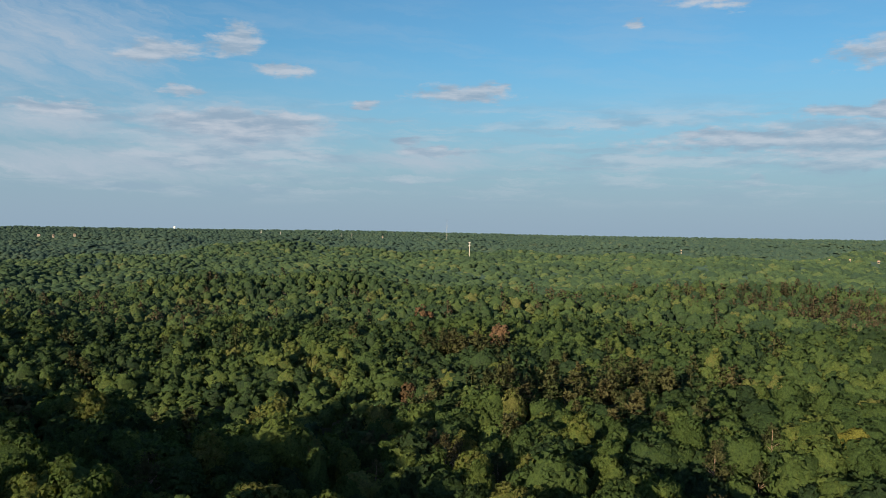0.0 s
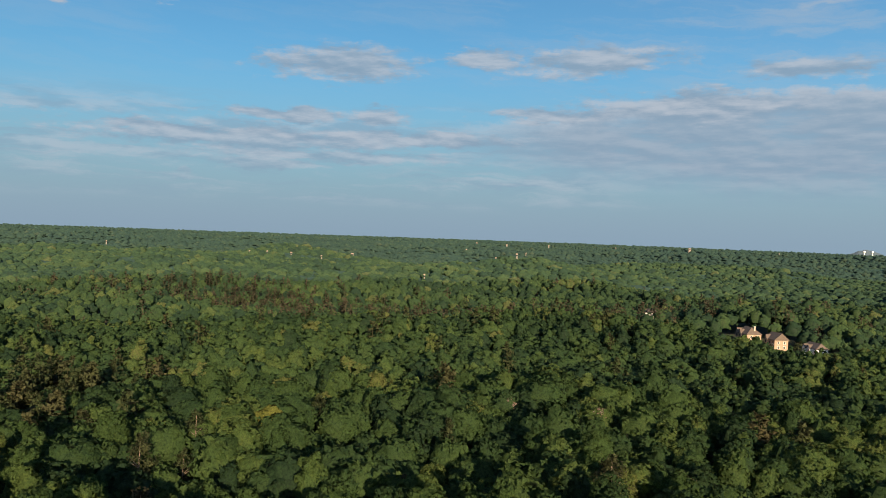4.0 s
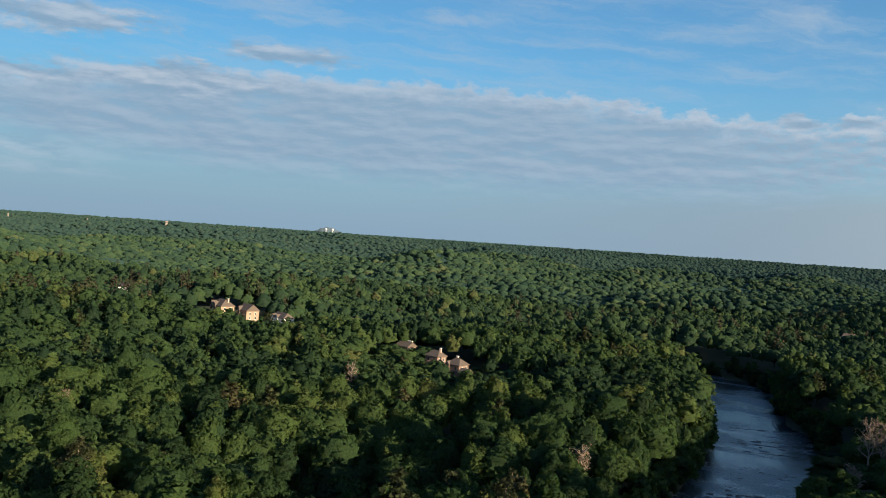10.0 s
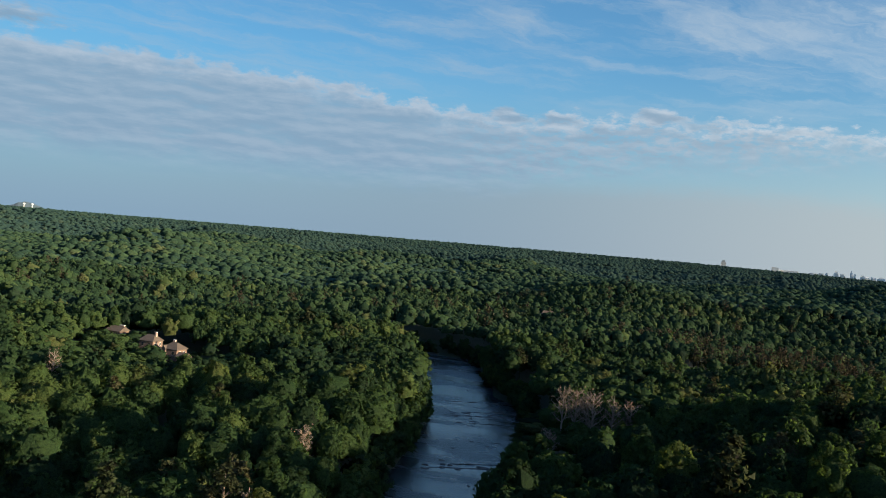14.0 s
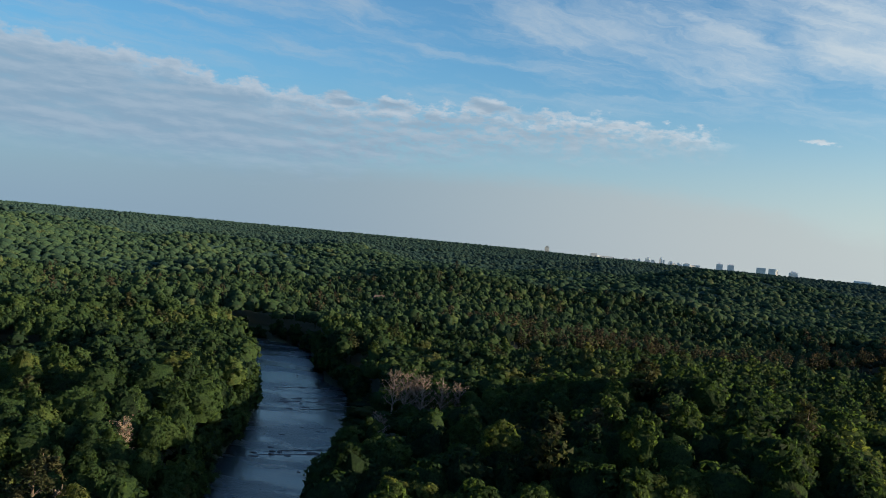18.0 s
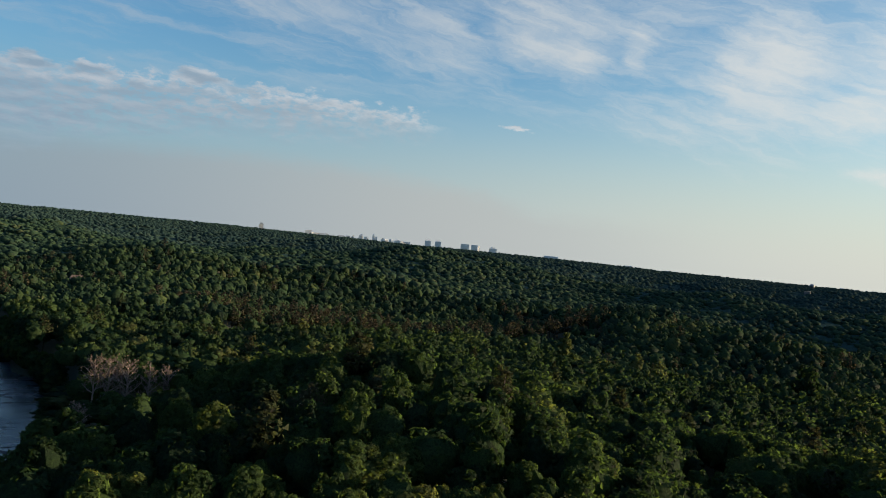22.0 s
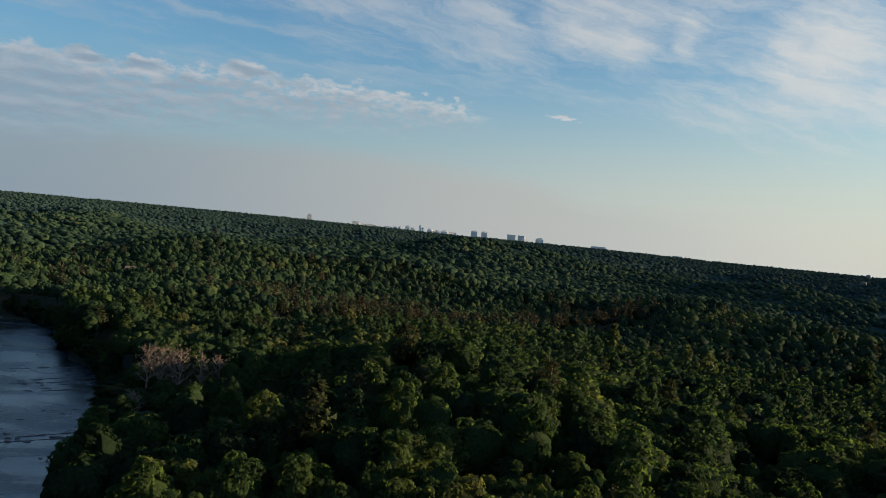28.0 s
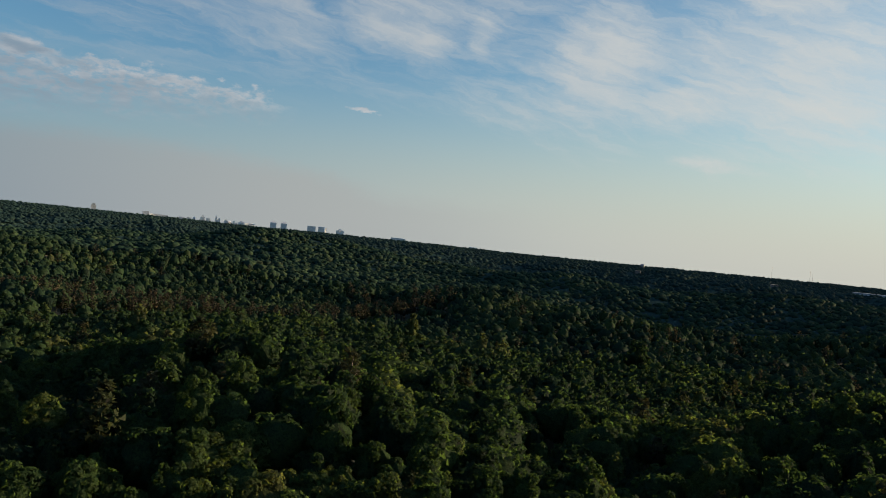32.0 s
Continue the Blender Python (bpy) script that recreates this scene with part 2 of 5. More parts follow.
GREENS = ((0.0, (0.021, 0.042, 0.02)), (0.3, (0.034, 0.064, 0.024)), (0.6, (0.051, 0.087, 0.028)), (0.82, (0.073, 0.108, 0.032)), (0.93, (0.09, 0.116, 0.035)), (1.0, (0.098, 0.112, 0.039)))
PINES = ((0.0, (0.034, 0.047, 0.021)), (0.5, (0.047, 0.053, 0.025)), (1.0, (0.064, 0.06, 0.031)))


def leaves(name, stops, own, glow=0.3, haze_tint=0.0, gaps=0.0, fine=2.2, lumps=0.5, wax=0.004):
    """Foliage whose hue differs from tree to tree and from clump to clump. own: by the tree's own tone kept on the mesh, else by object.
    gaps: how much of each clump is open between its leaves; fine: leaf sprays to the metre; lumps: depth of the relief of the sprays, metres; wax: share of gloss."""
    m, net = material(name)
    if own:
        a = net.node("ShaderNodeAttribute")
        a.attribute_name = "tone"
        tone = a.outputs["Fac"]
    else:
        tone = net.node("ShaderNodeObjectInfo").outputs["Random"]
    where = net.node("ShaderNodeNewGeometry")
    at = where.outputs["Position"]
    clump = net.noise(at, 0.4, 2.0)
    spray = net.noise(at, fine * 0.6, 4.0, 0.65)
    t = net.math("ADD", tone, net.math("MULTIPLY", net.math("SUBTRACT", clump, 0.5), 0.55))
    t = net.math("ADD", t, net.math("MULTIPLY", net.math("SUBTRACT", spray, 0.5), 0.5), clamp=True)
    c = net.ramp(t, *stops)
    # grain: single leaves, and shade in the small openings between them, put into colour
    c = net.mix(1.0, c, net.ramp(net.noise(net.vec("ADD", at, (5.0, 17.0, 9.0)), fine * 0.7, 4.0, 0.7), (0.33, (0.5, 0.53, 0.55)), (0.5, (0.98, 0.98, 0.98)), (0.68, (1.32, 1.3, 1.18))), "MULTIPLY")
    # distance haze, put into the leaf colour as a bluish tint
    if haze_tint:
        c = net.mix(haze_tint, c, (0.026, 0.05, 0.053))
    # leaves shade as the rounded spray that they belong to
    o = net.node("ShaderNodeAttribute")
    o.attribute_name = "facing"
    turn = net.node("ShaderNodeVectorTransform")
    turn.vector_type, turn.convert_from, turn.convert_to = "NORMAL", "OBJECT", "WORLD"
    net.tree.links.new(o.outputs["Vector"], turn.inputs[0])
    n = net.node("ShaderNodeBump")
    n.inputs["Strength"].default_value, n.inputs["Distance"].default_value = 1.0, lumps
    net.plug(n.inputs["Height"], spray)
    net.tree.links.new(turn.outputs[0], n.inputs["Normal"])
    d = net.node("ShaderNodeBsdfDiffuse")
    net.plug(d.inputs["Color"], c)
    d.inputs["Roughness"].default_value = 0.85
    net.tree.links.new(n.outputs[0], d.inputs["Normal"])
    s = net.node("ShaderNodeBsdfTranslucent")
    net.plug(s.inputs["Color"], net.mix(1.0, c, (1.25, 1.2, 0.6), "MULTIPLY"))
    x = net.node("ShaderNodeMixShader")
    x.inputs[0].default_value = glow
    net.tree.links.new(d.outputs[0], x.inputs[1])
    net.tree.links.new(s.outputs[0], x.inputs[2])
    # the wax of the leaves mirrors the sky
    g = net.node("ShaderNodeBsdfGlossy")
    g.inputs["Roughness"].default_value = 0.5
    net.tree.links.new(n.outputs[0], g.inputs["Normal"])
    y = net.node("ShaderNodeMixShader")
    y.inputs[0].default_value = wax
    net.tree.links.new(x.outputs[0], y.inputs[1])
    net.tree.links.new(g.outputs[0], y.inputs[2])
    x = y
    if gaps:
        hole = net.math("GREATER_THAN", net.noise(net.vec("ADD", at, (31.0, 7.0, 3.0)), fine * 0.9, 1.0), 1.0 - gaps)
        y = net.node("ShaderNodeMixShader")
        net.plug(y.inputs[0], hole)
        net.tree.links.new(x.outputs[0], y.inputs[1])
        net.tree.links.new(net.node("ShaderNodeBsdfTransparent").outputs[0], y.inputs[2])
        x = y
    finish(net, x.outputs[0])
    return m


# the farther the wood, the more painted haze in its leaf colour
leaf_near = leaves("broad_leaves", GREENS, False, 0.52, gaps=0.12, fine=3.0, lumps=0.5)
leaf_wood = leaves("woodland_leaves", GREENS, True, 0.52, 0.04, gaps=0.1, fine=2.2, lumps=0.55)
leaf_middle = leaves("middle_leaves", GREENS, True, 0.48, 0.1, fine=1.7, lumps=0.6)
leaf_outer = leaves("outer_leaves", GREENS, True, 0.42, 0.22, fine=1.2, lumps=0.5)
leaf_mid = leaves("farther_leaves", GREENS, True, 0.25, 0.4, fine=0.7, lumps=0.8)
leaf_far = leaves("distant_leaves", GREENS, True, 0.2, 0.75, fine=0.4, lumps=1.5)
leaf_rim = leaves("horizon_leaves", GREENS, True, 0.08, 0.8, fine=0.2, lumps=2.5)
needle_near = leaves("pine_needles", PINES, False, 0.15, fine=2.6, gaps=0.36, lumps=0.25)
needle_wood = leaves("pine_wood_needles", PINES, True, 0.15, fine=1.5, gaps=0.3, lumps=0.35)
BROWN_PINES = ((0.0, (0.046, 0.047, 0.029)), (0.5, (0.059, 0.053, 0.035)), (1.0, (0.074, 0.061, 0.043)))
needle_outer = leaves("browned_pine_needles", BROWN_PINES, True, 0.1, fine=1.2, gaps=0.25, lumps=0.5)
bark = plain("bark", (0.13, 0.1, 0.075), 0.9, 0.0, 2.0, 0.35, 0.6)
dead_bark = plain("bare_bark", (0.2, 0.165, 0.135), 0.9, 0.0, 2.0, 0.3, 0.4)
dead_leaf = plain("withered_leaves", (0.2, 0.105, 0.06), 0.9, 0.0, 0.8, 0.35, 0.3)


def soil():
    m, net = material("forest_floor")
    at = net.node("ShaderNodeNewGeometry").outputs["Position"]
    f = net.math("ADD", net.math("MULTIPLY", net.noise(at, 0.03, 4.0), 0.5), net.math("MULTIPLY", net.noise(at, 0.8, 4.0), 0.5))
    c = net.ramp(f, (0.3, (0.02, 0.026, 0.011)), (0.5, (0.034, 0.042, 0.016)), (0.7, (0.06, 0.052, 0.03)))
    finish(net, principled(net, c, 0.95, 0.0, net.noise(at, 1.5, 4.0), 0.5, 0.4))
    return m


def river_water():
    m, net = material("river_water")
    at = net.node("ShaderNodeNewGeometry").outputs["Position"]
    swell = net.noise(net.vec("MULTIPLY", at, (0.35, 0.55, 1.0)), 1.0, 5.0, 0.62)
    riffle = net.noise(at, 1.6, 3.0, 0.6)
    still = net.noise(net.vec("MULTIPLY", at, (0.02, 0.045, 1.0)), 1.0, 3.0)
    rough_water = net.span(still, 0.4, 0.62, 0.35, 1.0)
    b = net.math("MULTIPLY", net.math("ADD", swell, net.math("MULTIPLY", riffle, 0.35)), rough_water)
    c = net.mix(net.noise(at, 0.05, 3.0), (0.014, 0.024, 0.03), (0.035, 0.045, 0.045))
    finish(net, principled(net, c, net.span(still, 0.38, 0.62, 0.12, 0.34), 0.0, b, 0.8, 0.5))
    return m


floor_mat, water_mat = soil(), river_water()

# ---------------------------------------------------------------- land
RIVER = ((30, -900), (20, -400), (-5, -120), (-38, 60), (-62, 200), (-77, 262), (-80.5, 300), (-85, 335), (-89.5, 365), (-94, 390), (-104, 425), (-120, 450),
         (-128, 470), (-147, 520), (-166, 566), (-190, 592), (-240, 606), (-310, 612), (-430, 630), (-620, 740), (-900, 800), (-1300, 780))
HALVES = (24, 24, 20, 18, 18, 20, 21, 22, 23.5, 25, 26, 22, 22, 27, 28, 16, 6, 4, 4, 5, 8, 10)   # half the river's width at those points
WATER_Z = -6.0
# rises of the ground: place, radius and height
# those at x -98, -122, -125, -175, 268: mostly unseen, added to cast shade
HILLS = ((58, 292, 65, 14), (48, 200, 60, 17), (75, 410, 70, 10), (-125, -75, 75, 14), (-275, -150, 85, -18), (-165, 190, 62, -15), (-98, -108, 30, 12), (-122, -150, 34, 14), (-175, -165, 50, 15), (-270, -215, 70, -13), (-330, -260, 90, -8), (268, 192, 66, 17), (-235, 60, 80, 5),
         (-478, 416, 42, 9), (-283, 400, 40, 6), (-560, -160, 130, 6), (330, 440, 60, 5), (-1150, 420, 260, 6), (-1800, 1500, 420, 12), (-700, 1500, 380, 14),
         (250, 2000, 520, 12), (-2700, -1400, 480, 14), (-2500, -500, 420, 10), (900, 1500, 420, 8), (-900, 900, 240, 8), (150, 1100, 260, 6))


RIDGES = ((0.5, 690.0, 8.0), (1.45, 540.0, 7.0), (2.5, 610.0, 7.0))   # heading, spacing and height
# the rim of hills on the horizon: how far off it is, and its treetops in degrees along the compass
RIM_R = 4150.0
RIM_AZ = (-180, -133, -121, -112, -105, -98, -81, -60, -39, -17, -2, 6, 12, 15, 24, 28, 38, 49, 60, 180)
RIM_EL = (-0.3, -0.17, -0.22, -0.19, -0.28, -0.34, -0.36, -0.32, -0.38, -0.31, -0.27, -0.33, -0.4, -0.37, -0.39, -0.46, -0.44, -0.38, -0.4, -0.3)


def to_line(x, y, line):
    """Distance to a broken line."""
    best = np.full(np.shape(x), 1e9)
    for (ax, ay), (bx, by) in zip(line, line[1:]):
        dx, dy = bx - ax, by - ay
        k = np.clip(((x - ax) * dx + (y - ay) * dy) / (dx * dx + dy * dy), 0, 1)
        best = np.minimum(best, np.hypot(x - ax - k * dx, y - ay - k * dy))
    return best


def to_bank(x, y):
    """Distance to the river's bank, negative over the water."""
    best = np.full(np.shape(x), 1e9)
    for (ax, ay), (bx, by), wa, wb in zip(RIVER, RIVER[1:], HALVES, HALVES[1:]):
        dx, dy = bx - ax, by - ay
        k = np.clip(((x - ax) * dx + (y - ay) * dy) / (dx * dx + dy * dy), 0, 1)
        best = np.minimum(best, np.hypot(x - ax - k * dx, y - ay - k * dy) - wa - (wb - wa) * k)
    return best


def step(a, b, v):
    k = np.clip((v - a) / (b - a), 0, 1)
    return k * k * (3 - 2 * k)


wave_rng = np.random.default_rng(5)
WAVES = [(wave_rng.uniform(0, 6.28), wave_rng.uniform(0, 6.28), length, high)
         for length, high in ((170, 1.6), (230, 1.8), (310, 2.2), (420, 2.6), (560, 3.2), (760, 3.6), (1050, 4.0), (1500, 4.5))]


def land(x, y):
    """Height of the ground: low hills that rise to a far rim, cut by the river's valley."""
    x, y = np.asarray(x, float), np.asarray(y, float)
    r = np.hypot(x, y)
    h = np.zeros_like(x)
    for turn, shift, length, high in WAVES:
        h = h + high * np.sin((x * math.cos(turn) + y * math.sin(turn)) * 6.2832 / length + shift) * (0.4 + 0.9 * step(200, 900, r) - 0.5 * step(2000, 4500, r))
    for turn, length, high in ((1.9, 74.0, 2.0), (0.35, 92.0, 2.4), (1.2, 118.0, 2.2)):
        h = h + high * np.sin((x * math.cos(turn) + y * math.sin(turn)) * 6.2832 / length + length) * (1 - step(300, 370, r))
    h = h + 17 * step(900, 4700, r) + 8 * step(1200, 2200, r) * (1 - step(2600, 3600, r))
    for hx, hy, hr, hh in HILLS:
        h = h + hh * np.exp(-((x - hx) ** 2 + (y - hy) ** 2) / (hr * hr))
    begin = 480 + 220 * np.exp(-((np.degrees(np.arctan2(x, y)) + 45.0) / 18.0) ** 2)
    # long low ridges across the middle distance, one behind another
    for turn, length, high in RIDGES:
        u = (x * math.cos(turn) + y * math.sin(turn)) / length + 0.22 * np.sin((y * math.cos(turn) - x * math.sin(turn)) / (length * 0.83) + length)
        h = h + high * (1.0 - 2.0 * np.abs(np.sin(u * 3.1416))) * step(begin, begin + 400, r) * (1 - step(2300, 3300, r))
    # the rim that makes the horizon
    crest = EYE[2] - 21.0 + RIM_R * np.tan(np.radians(np.interp(np.degrees(np.arctan2(x, y)), RIM_AZ, RIM_EL)))
    rim_share = np.exp(-((r - RIM_R) / 420.0) ** 2)
    h = h * (1 - rim_share) + crest * rim_share
    d = to_bank(x, y)
    valley = step(0, 90, d)
    h = h * (0.25 + 0.75 * valley)
    return np.where(d < 5, -10.0 + (h + 10.0) * step(-5, 5, d), h)


def sheet(name, rs, azs, height, mat, jitter=None, tone=None, closed=True):
    """A round sheet of ground or canopy, rings by spokes, as one mesh."""
    R, A = np.meshgrid(rs, azs, indexing="ij")
    if jitter is not None:
        A = A + jitter.uniform(-0.4, 0.4, A.shape) * np.radians(0.15)
        R = R * (1 + jitter.uniform(-0.004, 0.004, R.shape))
    X, Y = R * np.sin(A) + 4.0 * (R < 1.0), R * np.cos(A)
    V = np.stack([X, Y, height(X, Y)], -1).reshape(-1, 3)
    nr, na = len(rs), len(azs)
    i, j = np.meshgrid(np.arange(nr - 1), np.arange(na if closed else na - 1), indexing="ij")
    k = (j + 1) % na
    F = np.stack([i * na + j, (i + 1) * na + j, (i + 1) * na + k, i * na + k], -1).reshape(-1, 4)
    me = mesh_from(name, V, F)
    me.materials.append(mat)
    return new(name, me)


def mesh_from(name, V, F, tone=None):
    """A mesh from arrays of points and of equal-sized faces."""
    V, F = np.ascontiguousarray(V, np.float32), np.ascontiguousarray(F, np.int32)
    me = bpy.data.meshes.new(name)
    me.vertices.add(len(V))
    me.vertices.foreach_set("co", V.ravel())
    n = F.shape[1]
    me.loops.add(F.size)
    me.loops.foreach_set("vertex_index", F.ravel())
    me.polygons.add(len(F))
    me.polygons.foreach_set("loop_start", np.arange(0, F.size, n, dtype=np.int32))
    me.update(calc_edges=True)
    if tone is not None:
        a = me.attributes.new("tone", "FLOAT", "POINT")
        a.data.foreach_set("value", np.ascontiguousarray(tone, np.float32))
    return me


rings = np.concatenate([np.array([0.02, 13, 26]), np.geomspace(40, 4950, 150)])
ground = sheet("ground", rings, np.radians(np.arange(0, 360, 1.0)), land, floor_mat)
tagged(ground, "dark leaf-littered forest floor rolling away to the horizon", "ground", kind="structure")

# the water: a strip along the river's line
line = []
for (ax, ay), (bx, by) in zip(RIVER, RIVER[1:]):
    n = max(2, int(math.hypot(bx - ax, by - ay) / 12))
    line += [(ax + (bx - ax) * k / n, ay + (by - ay) * k / n) for k in range(n)]
line = np.array(line)
half_at = np.interp(line[:, 1], [p[1] for p in RIVER[:18]], HALVES[:18])
for _ in range(6):
    line[1:-1] = 0.25 * line[:-2] + 0.5 * line[1:-1] + 0.25 * line[2:]
run = np.gradient(line, axis=0)
side = np.stack([run[:, 1], -run[:, 0]], -1) / np.linalg.norm(run, axis=1)[:, None]
V = np.concatenate([np.c_[line + side * (o * (half_at + 4))[:, None], np.full(len(line), WATER_Z)] for o in (-1, 0, 1)])
n = len(line)
F = np.array([(c * n + k, c * n + k + 1, (c + 1) * n + k + 1, (c + 1) * n + k) for c in range(2) for k in range(n - 1)])
water = new("water", mesh_from("water", V, F[:, ::-1]))
water.data.materials.append(water_mat)
tagged(water, "dark blue river reflecting the evening sky between wooded banks", "river", kind="structure")

# ---------------------------------------------------------------- trees


def part(name, me, mat, parent, label=""):
    """Links a mesh as one object under a thing or a part."""
    if isinstance(me, bmesh.types.BMesh):
        bm, me = me, bpy.data.meshes.new(name)
        bm.to_mesh(me)
        bm.free()
    if not me.materials:
        me.materials.append(mat)
    ob = new(name, me)
    ob.parent = parent
    return tagged(ob, label)


def unit(v):
    return v / np.linalg.norm(v, axis=-1, keepdims=True)


def leaf_tris(points, normals, size, rng, facing=None):
    """One small three-cornered leaf clump at each point, facing about along its normal; place and shading direction of each corner."""
    n = len(points)
    normals = unit(normals)
    a = unit(np.cross(normals, rng.normal(size=(n, 3))))
    b = np.cross(normals, a)
    s = size * rng.uniform(0.65, 1.35, (n, 1))
    V = np.stack([points + a * s * 0.62, points - a * s * 0.36 + b * s * 0.55, points - a * s * 0.36 - b * s * 0.55], 1)
    return np.concatenate([V.reshape(-1, 3), np.repeat(unit(normals if facing is None else facing), 3, axis=0)], 1)


def ball(level):
    """Corners of the faces of a round solid, three by three."""
    bm = bmesh.new()
    bmesh.ops.create_icosphere(bm, subdivisions=level, radius=1.0)
    pts = np.array([v.co[:] for f in bm.faces for v in f.verts], np.float64)
    bm.free()
    return pts


BALLS = {k: ball(k) for k in (1, 2)}


OCTA = np.array([p for sx in (1, -1) for sy in (1, -1) for sz in (1, -1) for p in ((sx, 0, 0), (0, sy, 0), (0, 0, sz))], np.float64)


def broad_crown(rng, count, radius, low, high, lumps, lump=(0.22, 0.36), body=2, knob=None, fill=0.7, leaf=2.0, spread=0.2):
    """A crown of leafy lumps of many sizes that stand out from a shaded inner body, between the heights low and high.
    body: fineness of the inner body; knob: the solid at the heart of each lump, if any; leaf: most width of a leaf spray, metres.
    Rows of place and shading direction, three to a face."""
    mid, half = low + (high - low) * 0.45, (high - low) * 0.55
    axes = np.array([radius, radius, half])
    waves = [(unit(rng.normal(size=3)) * rng.uniform(1.6, 4.0), rng.uniform(0, 6.28), rng.uniform(0.05, 0.12)) for _ in range(5)]

    def swell(d):
        return 1.0 + sum(h * np.sin(d @ w + s) for w, s, h in waves)[:, None]

    core = BALLS[body]
    core = core[np.repeat(core.reshape(-1, 3, 3)[:, :, 2].mean(1) > -0.6, 3)]
    rough = 1.0 + 0.16 * np.sin(core @ np.array([7.1, 3.3, 5.2]) + waves[0][1])
    rows = [np.concatenate([core * axes * swell(core) * rough[:, None] * fill + np.array([0, 0, mid]), unit(core / axes)], 1)]
    if not lumps:
        return rows[0]
    k = np.arange(lumps) + 0.5
    z = 1.0 - k / lumps * 1.45
    turn = k * 2.39996 + rng.uniform(0, 6.28)
    d = np.stack([np.sqrt(1 - z * z) * np.cos(turn), np.sqrt(1 - z * z) * np.sin(turn), z], -1)
    d = unit(d + rng.normal(size=d.shape) * 0.2)
    lr = rng.uniform(lump[0], lump[1], lumps) * radius
    lc = d * (axes * swell(d) - lr[:, None] * rng.uniform(0.5, 1.25, (lumps, 1))) + np.array([0, 0, mid])
    if knob is not None:
        for c, r, out in zip(lc, lr, d):
            q = unit(knob @ np.array(Euler(rng.uniform(0, 6.28, 3)).to_matrix()))
            up = q.reshape(-1, 3, 3).mean(1) @ unit(out + np.array([0, 0, 0.35]))
            q = q[np.repeat(up > -0.25, 3)]
            bulge = 1.0 + 0.28 * np.sin(q @ rng.normal(size=3) * 4.0 + r * 9.0)
            rows.append(np.concatenate([q * r * bulge[:, None] * np.array([1.0, 1.0, 0.9]) + c, unit(0.75 * q + 0.25 * out)], 1))
    if count:
        pts, nrm, fac, got = [], [], [], 0
        while got < count:
            q = rng.integers(0, lumps, count * 2)
            u = unit(rng.normal(size=(count * 2, 3)) + np.array([0, 0, 0.3]))
            p = lc[q] + u * lr[q][:, None] * rng.uniform(0.8, 1.2, (count * 2, 1))
            inside = (np.linalg.norm(p[:, None] - lc[None], axis=2) < 0.78 * lr[None]).any(1)
            good = ~inside & ((u * d[q]).sum(1) > -0.35)
            pts.append(p[good]), nrm.append(u[good]), fac.append((0.8 * u + 0.2 * d[q])[good])
            got += int(good.sum())
        p, u, f = np.concatenate(pts)[:count], np.concatenate(nrm)[:count], np.concatenate(fac)[:count]
        f = unit(f + rng.normal(size=f.shape) * spread)
        area = 2.6 * math.pi * radius * half * 1.5
        rows.append(leaf_tris(p, u + rng.normal(size=u.shape) * 0.4, min(leaf, math.sqrt(area / count) * 1.5), rng, f))
    return np.concatenate(rows)


def pine_crown(rng, count, radius, low, high, tiers, stem=False):
    """Leaf clumps of a ragged pine: flat tufts on whorls of branches, rounding off at the top."""
    pts, mids = [], []
    for k in range(tiers):
        f = k / (tiers - 1)
        z = low + (high - low) * f
        rr = radius * math.sqrt(max(0.12, 1 - (2 * abs(f - 0.45)) ** 2)) * rng.uniform(0.75, 1.1)
        for a in rng.uniform(0, 6.28, 5):
            c = np.array([math.cos(a) * rr * 0.6, math.sin(a) * rr * 0.6, z + rng.uniform(-0.8, 0.8)])
            n = max(2, count // (tiers * 5))
            pts.append(c + rng.normal(size=(n, 3)) * np.array([rr * 0.26, rr * 0.26, 0.5]))
            mids.append(np.tile(np.array([0, 0, (low + high) / 2 - 2.0]), (n, 1)))
    p, c = np.concatenate(pts), np.concatenate(mids)
    tufts = leaf_tris(p, rng.normal(size=p.shape) + np.array([0, 0, 0.7]), min(1.1, math.sqrt(230.0 / len(p)) * 1.4), rng, unit(p - c) + rng.normal(size=p.shape) * 0.3)
    if not stem:
        return tufts
    a = np.arange(4) * 2.0944
    ring = np.stack([np.cos(a), np.sin(a), a * 0], -1)
    foot, tip = ring * 0.34 + np.array([0, 0, 1.0]), ring * 0.16 + np.array([0, 0, high - 2.0])
    V = np.concatenate([np.array([foot[k], foot[k + 1], tip[k + 1], foot[k], tip[k + 1], tip[k]]) for k in range(3)])
    return np.concatenate([tufts, np.concatenate([V, unit(V * np.array([1, 1, 0.0]))], 1)])


def tube(bm, path, radii, sides=6):
    """A tapered limb along a path."""
    rows = []
    for k, (p, r) in enumerate(zip(path, radii)):
        p = Vector(p)
        t = (Vector(path[min(k + 1, len(path) - 1)]) - Vector(path[max(k - 1, 0)])).normalized()
        q = t.to_track_quat("Z", "Y")
        rows.append([bm.verts.new(p + q @ Vector((r * math.cos(a), r * math.sin(a), 0))) for a in [6.2832 * s / sides for s in range(sides)]])
    for ra, rb in zip(rows, rows[1:]):
        for s in range(sides):
            bm.faces.new((ra[s], ra[(s + 1) % sides], rb[(s + 1) % sides], rb[s]))
    bm.faces.new(rows[-1])


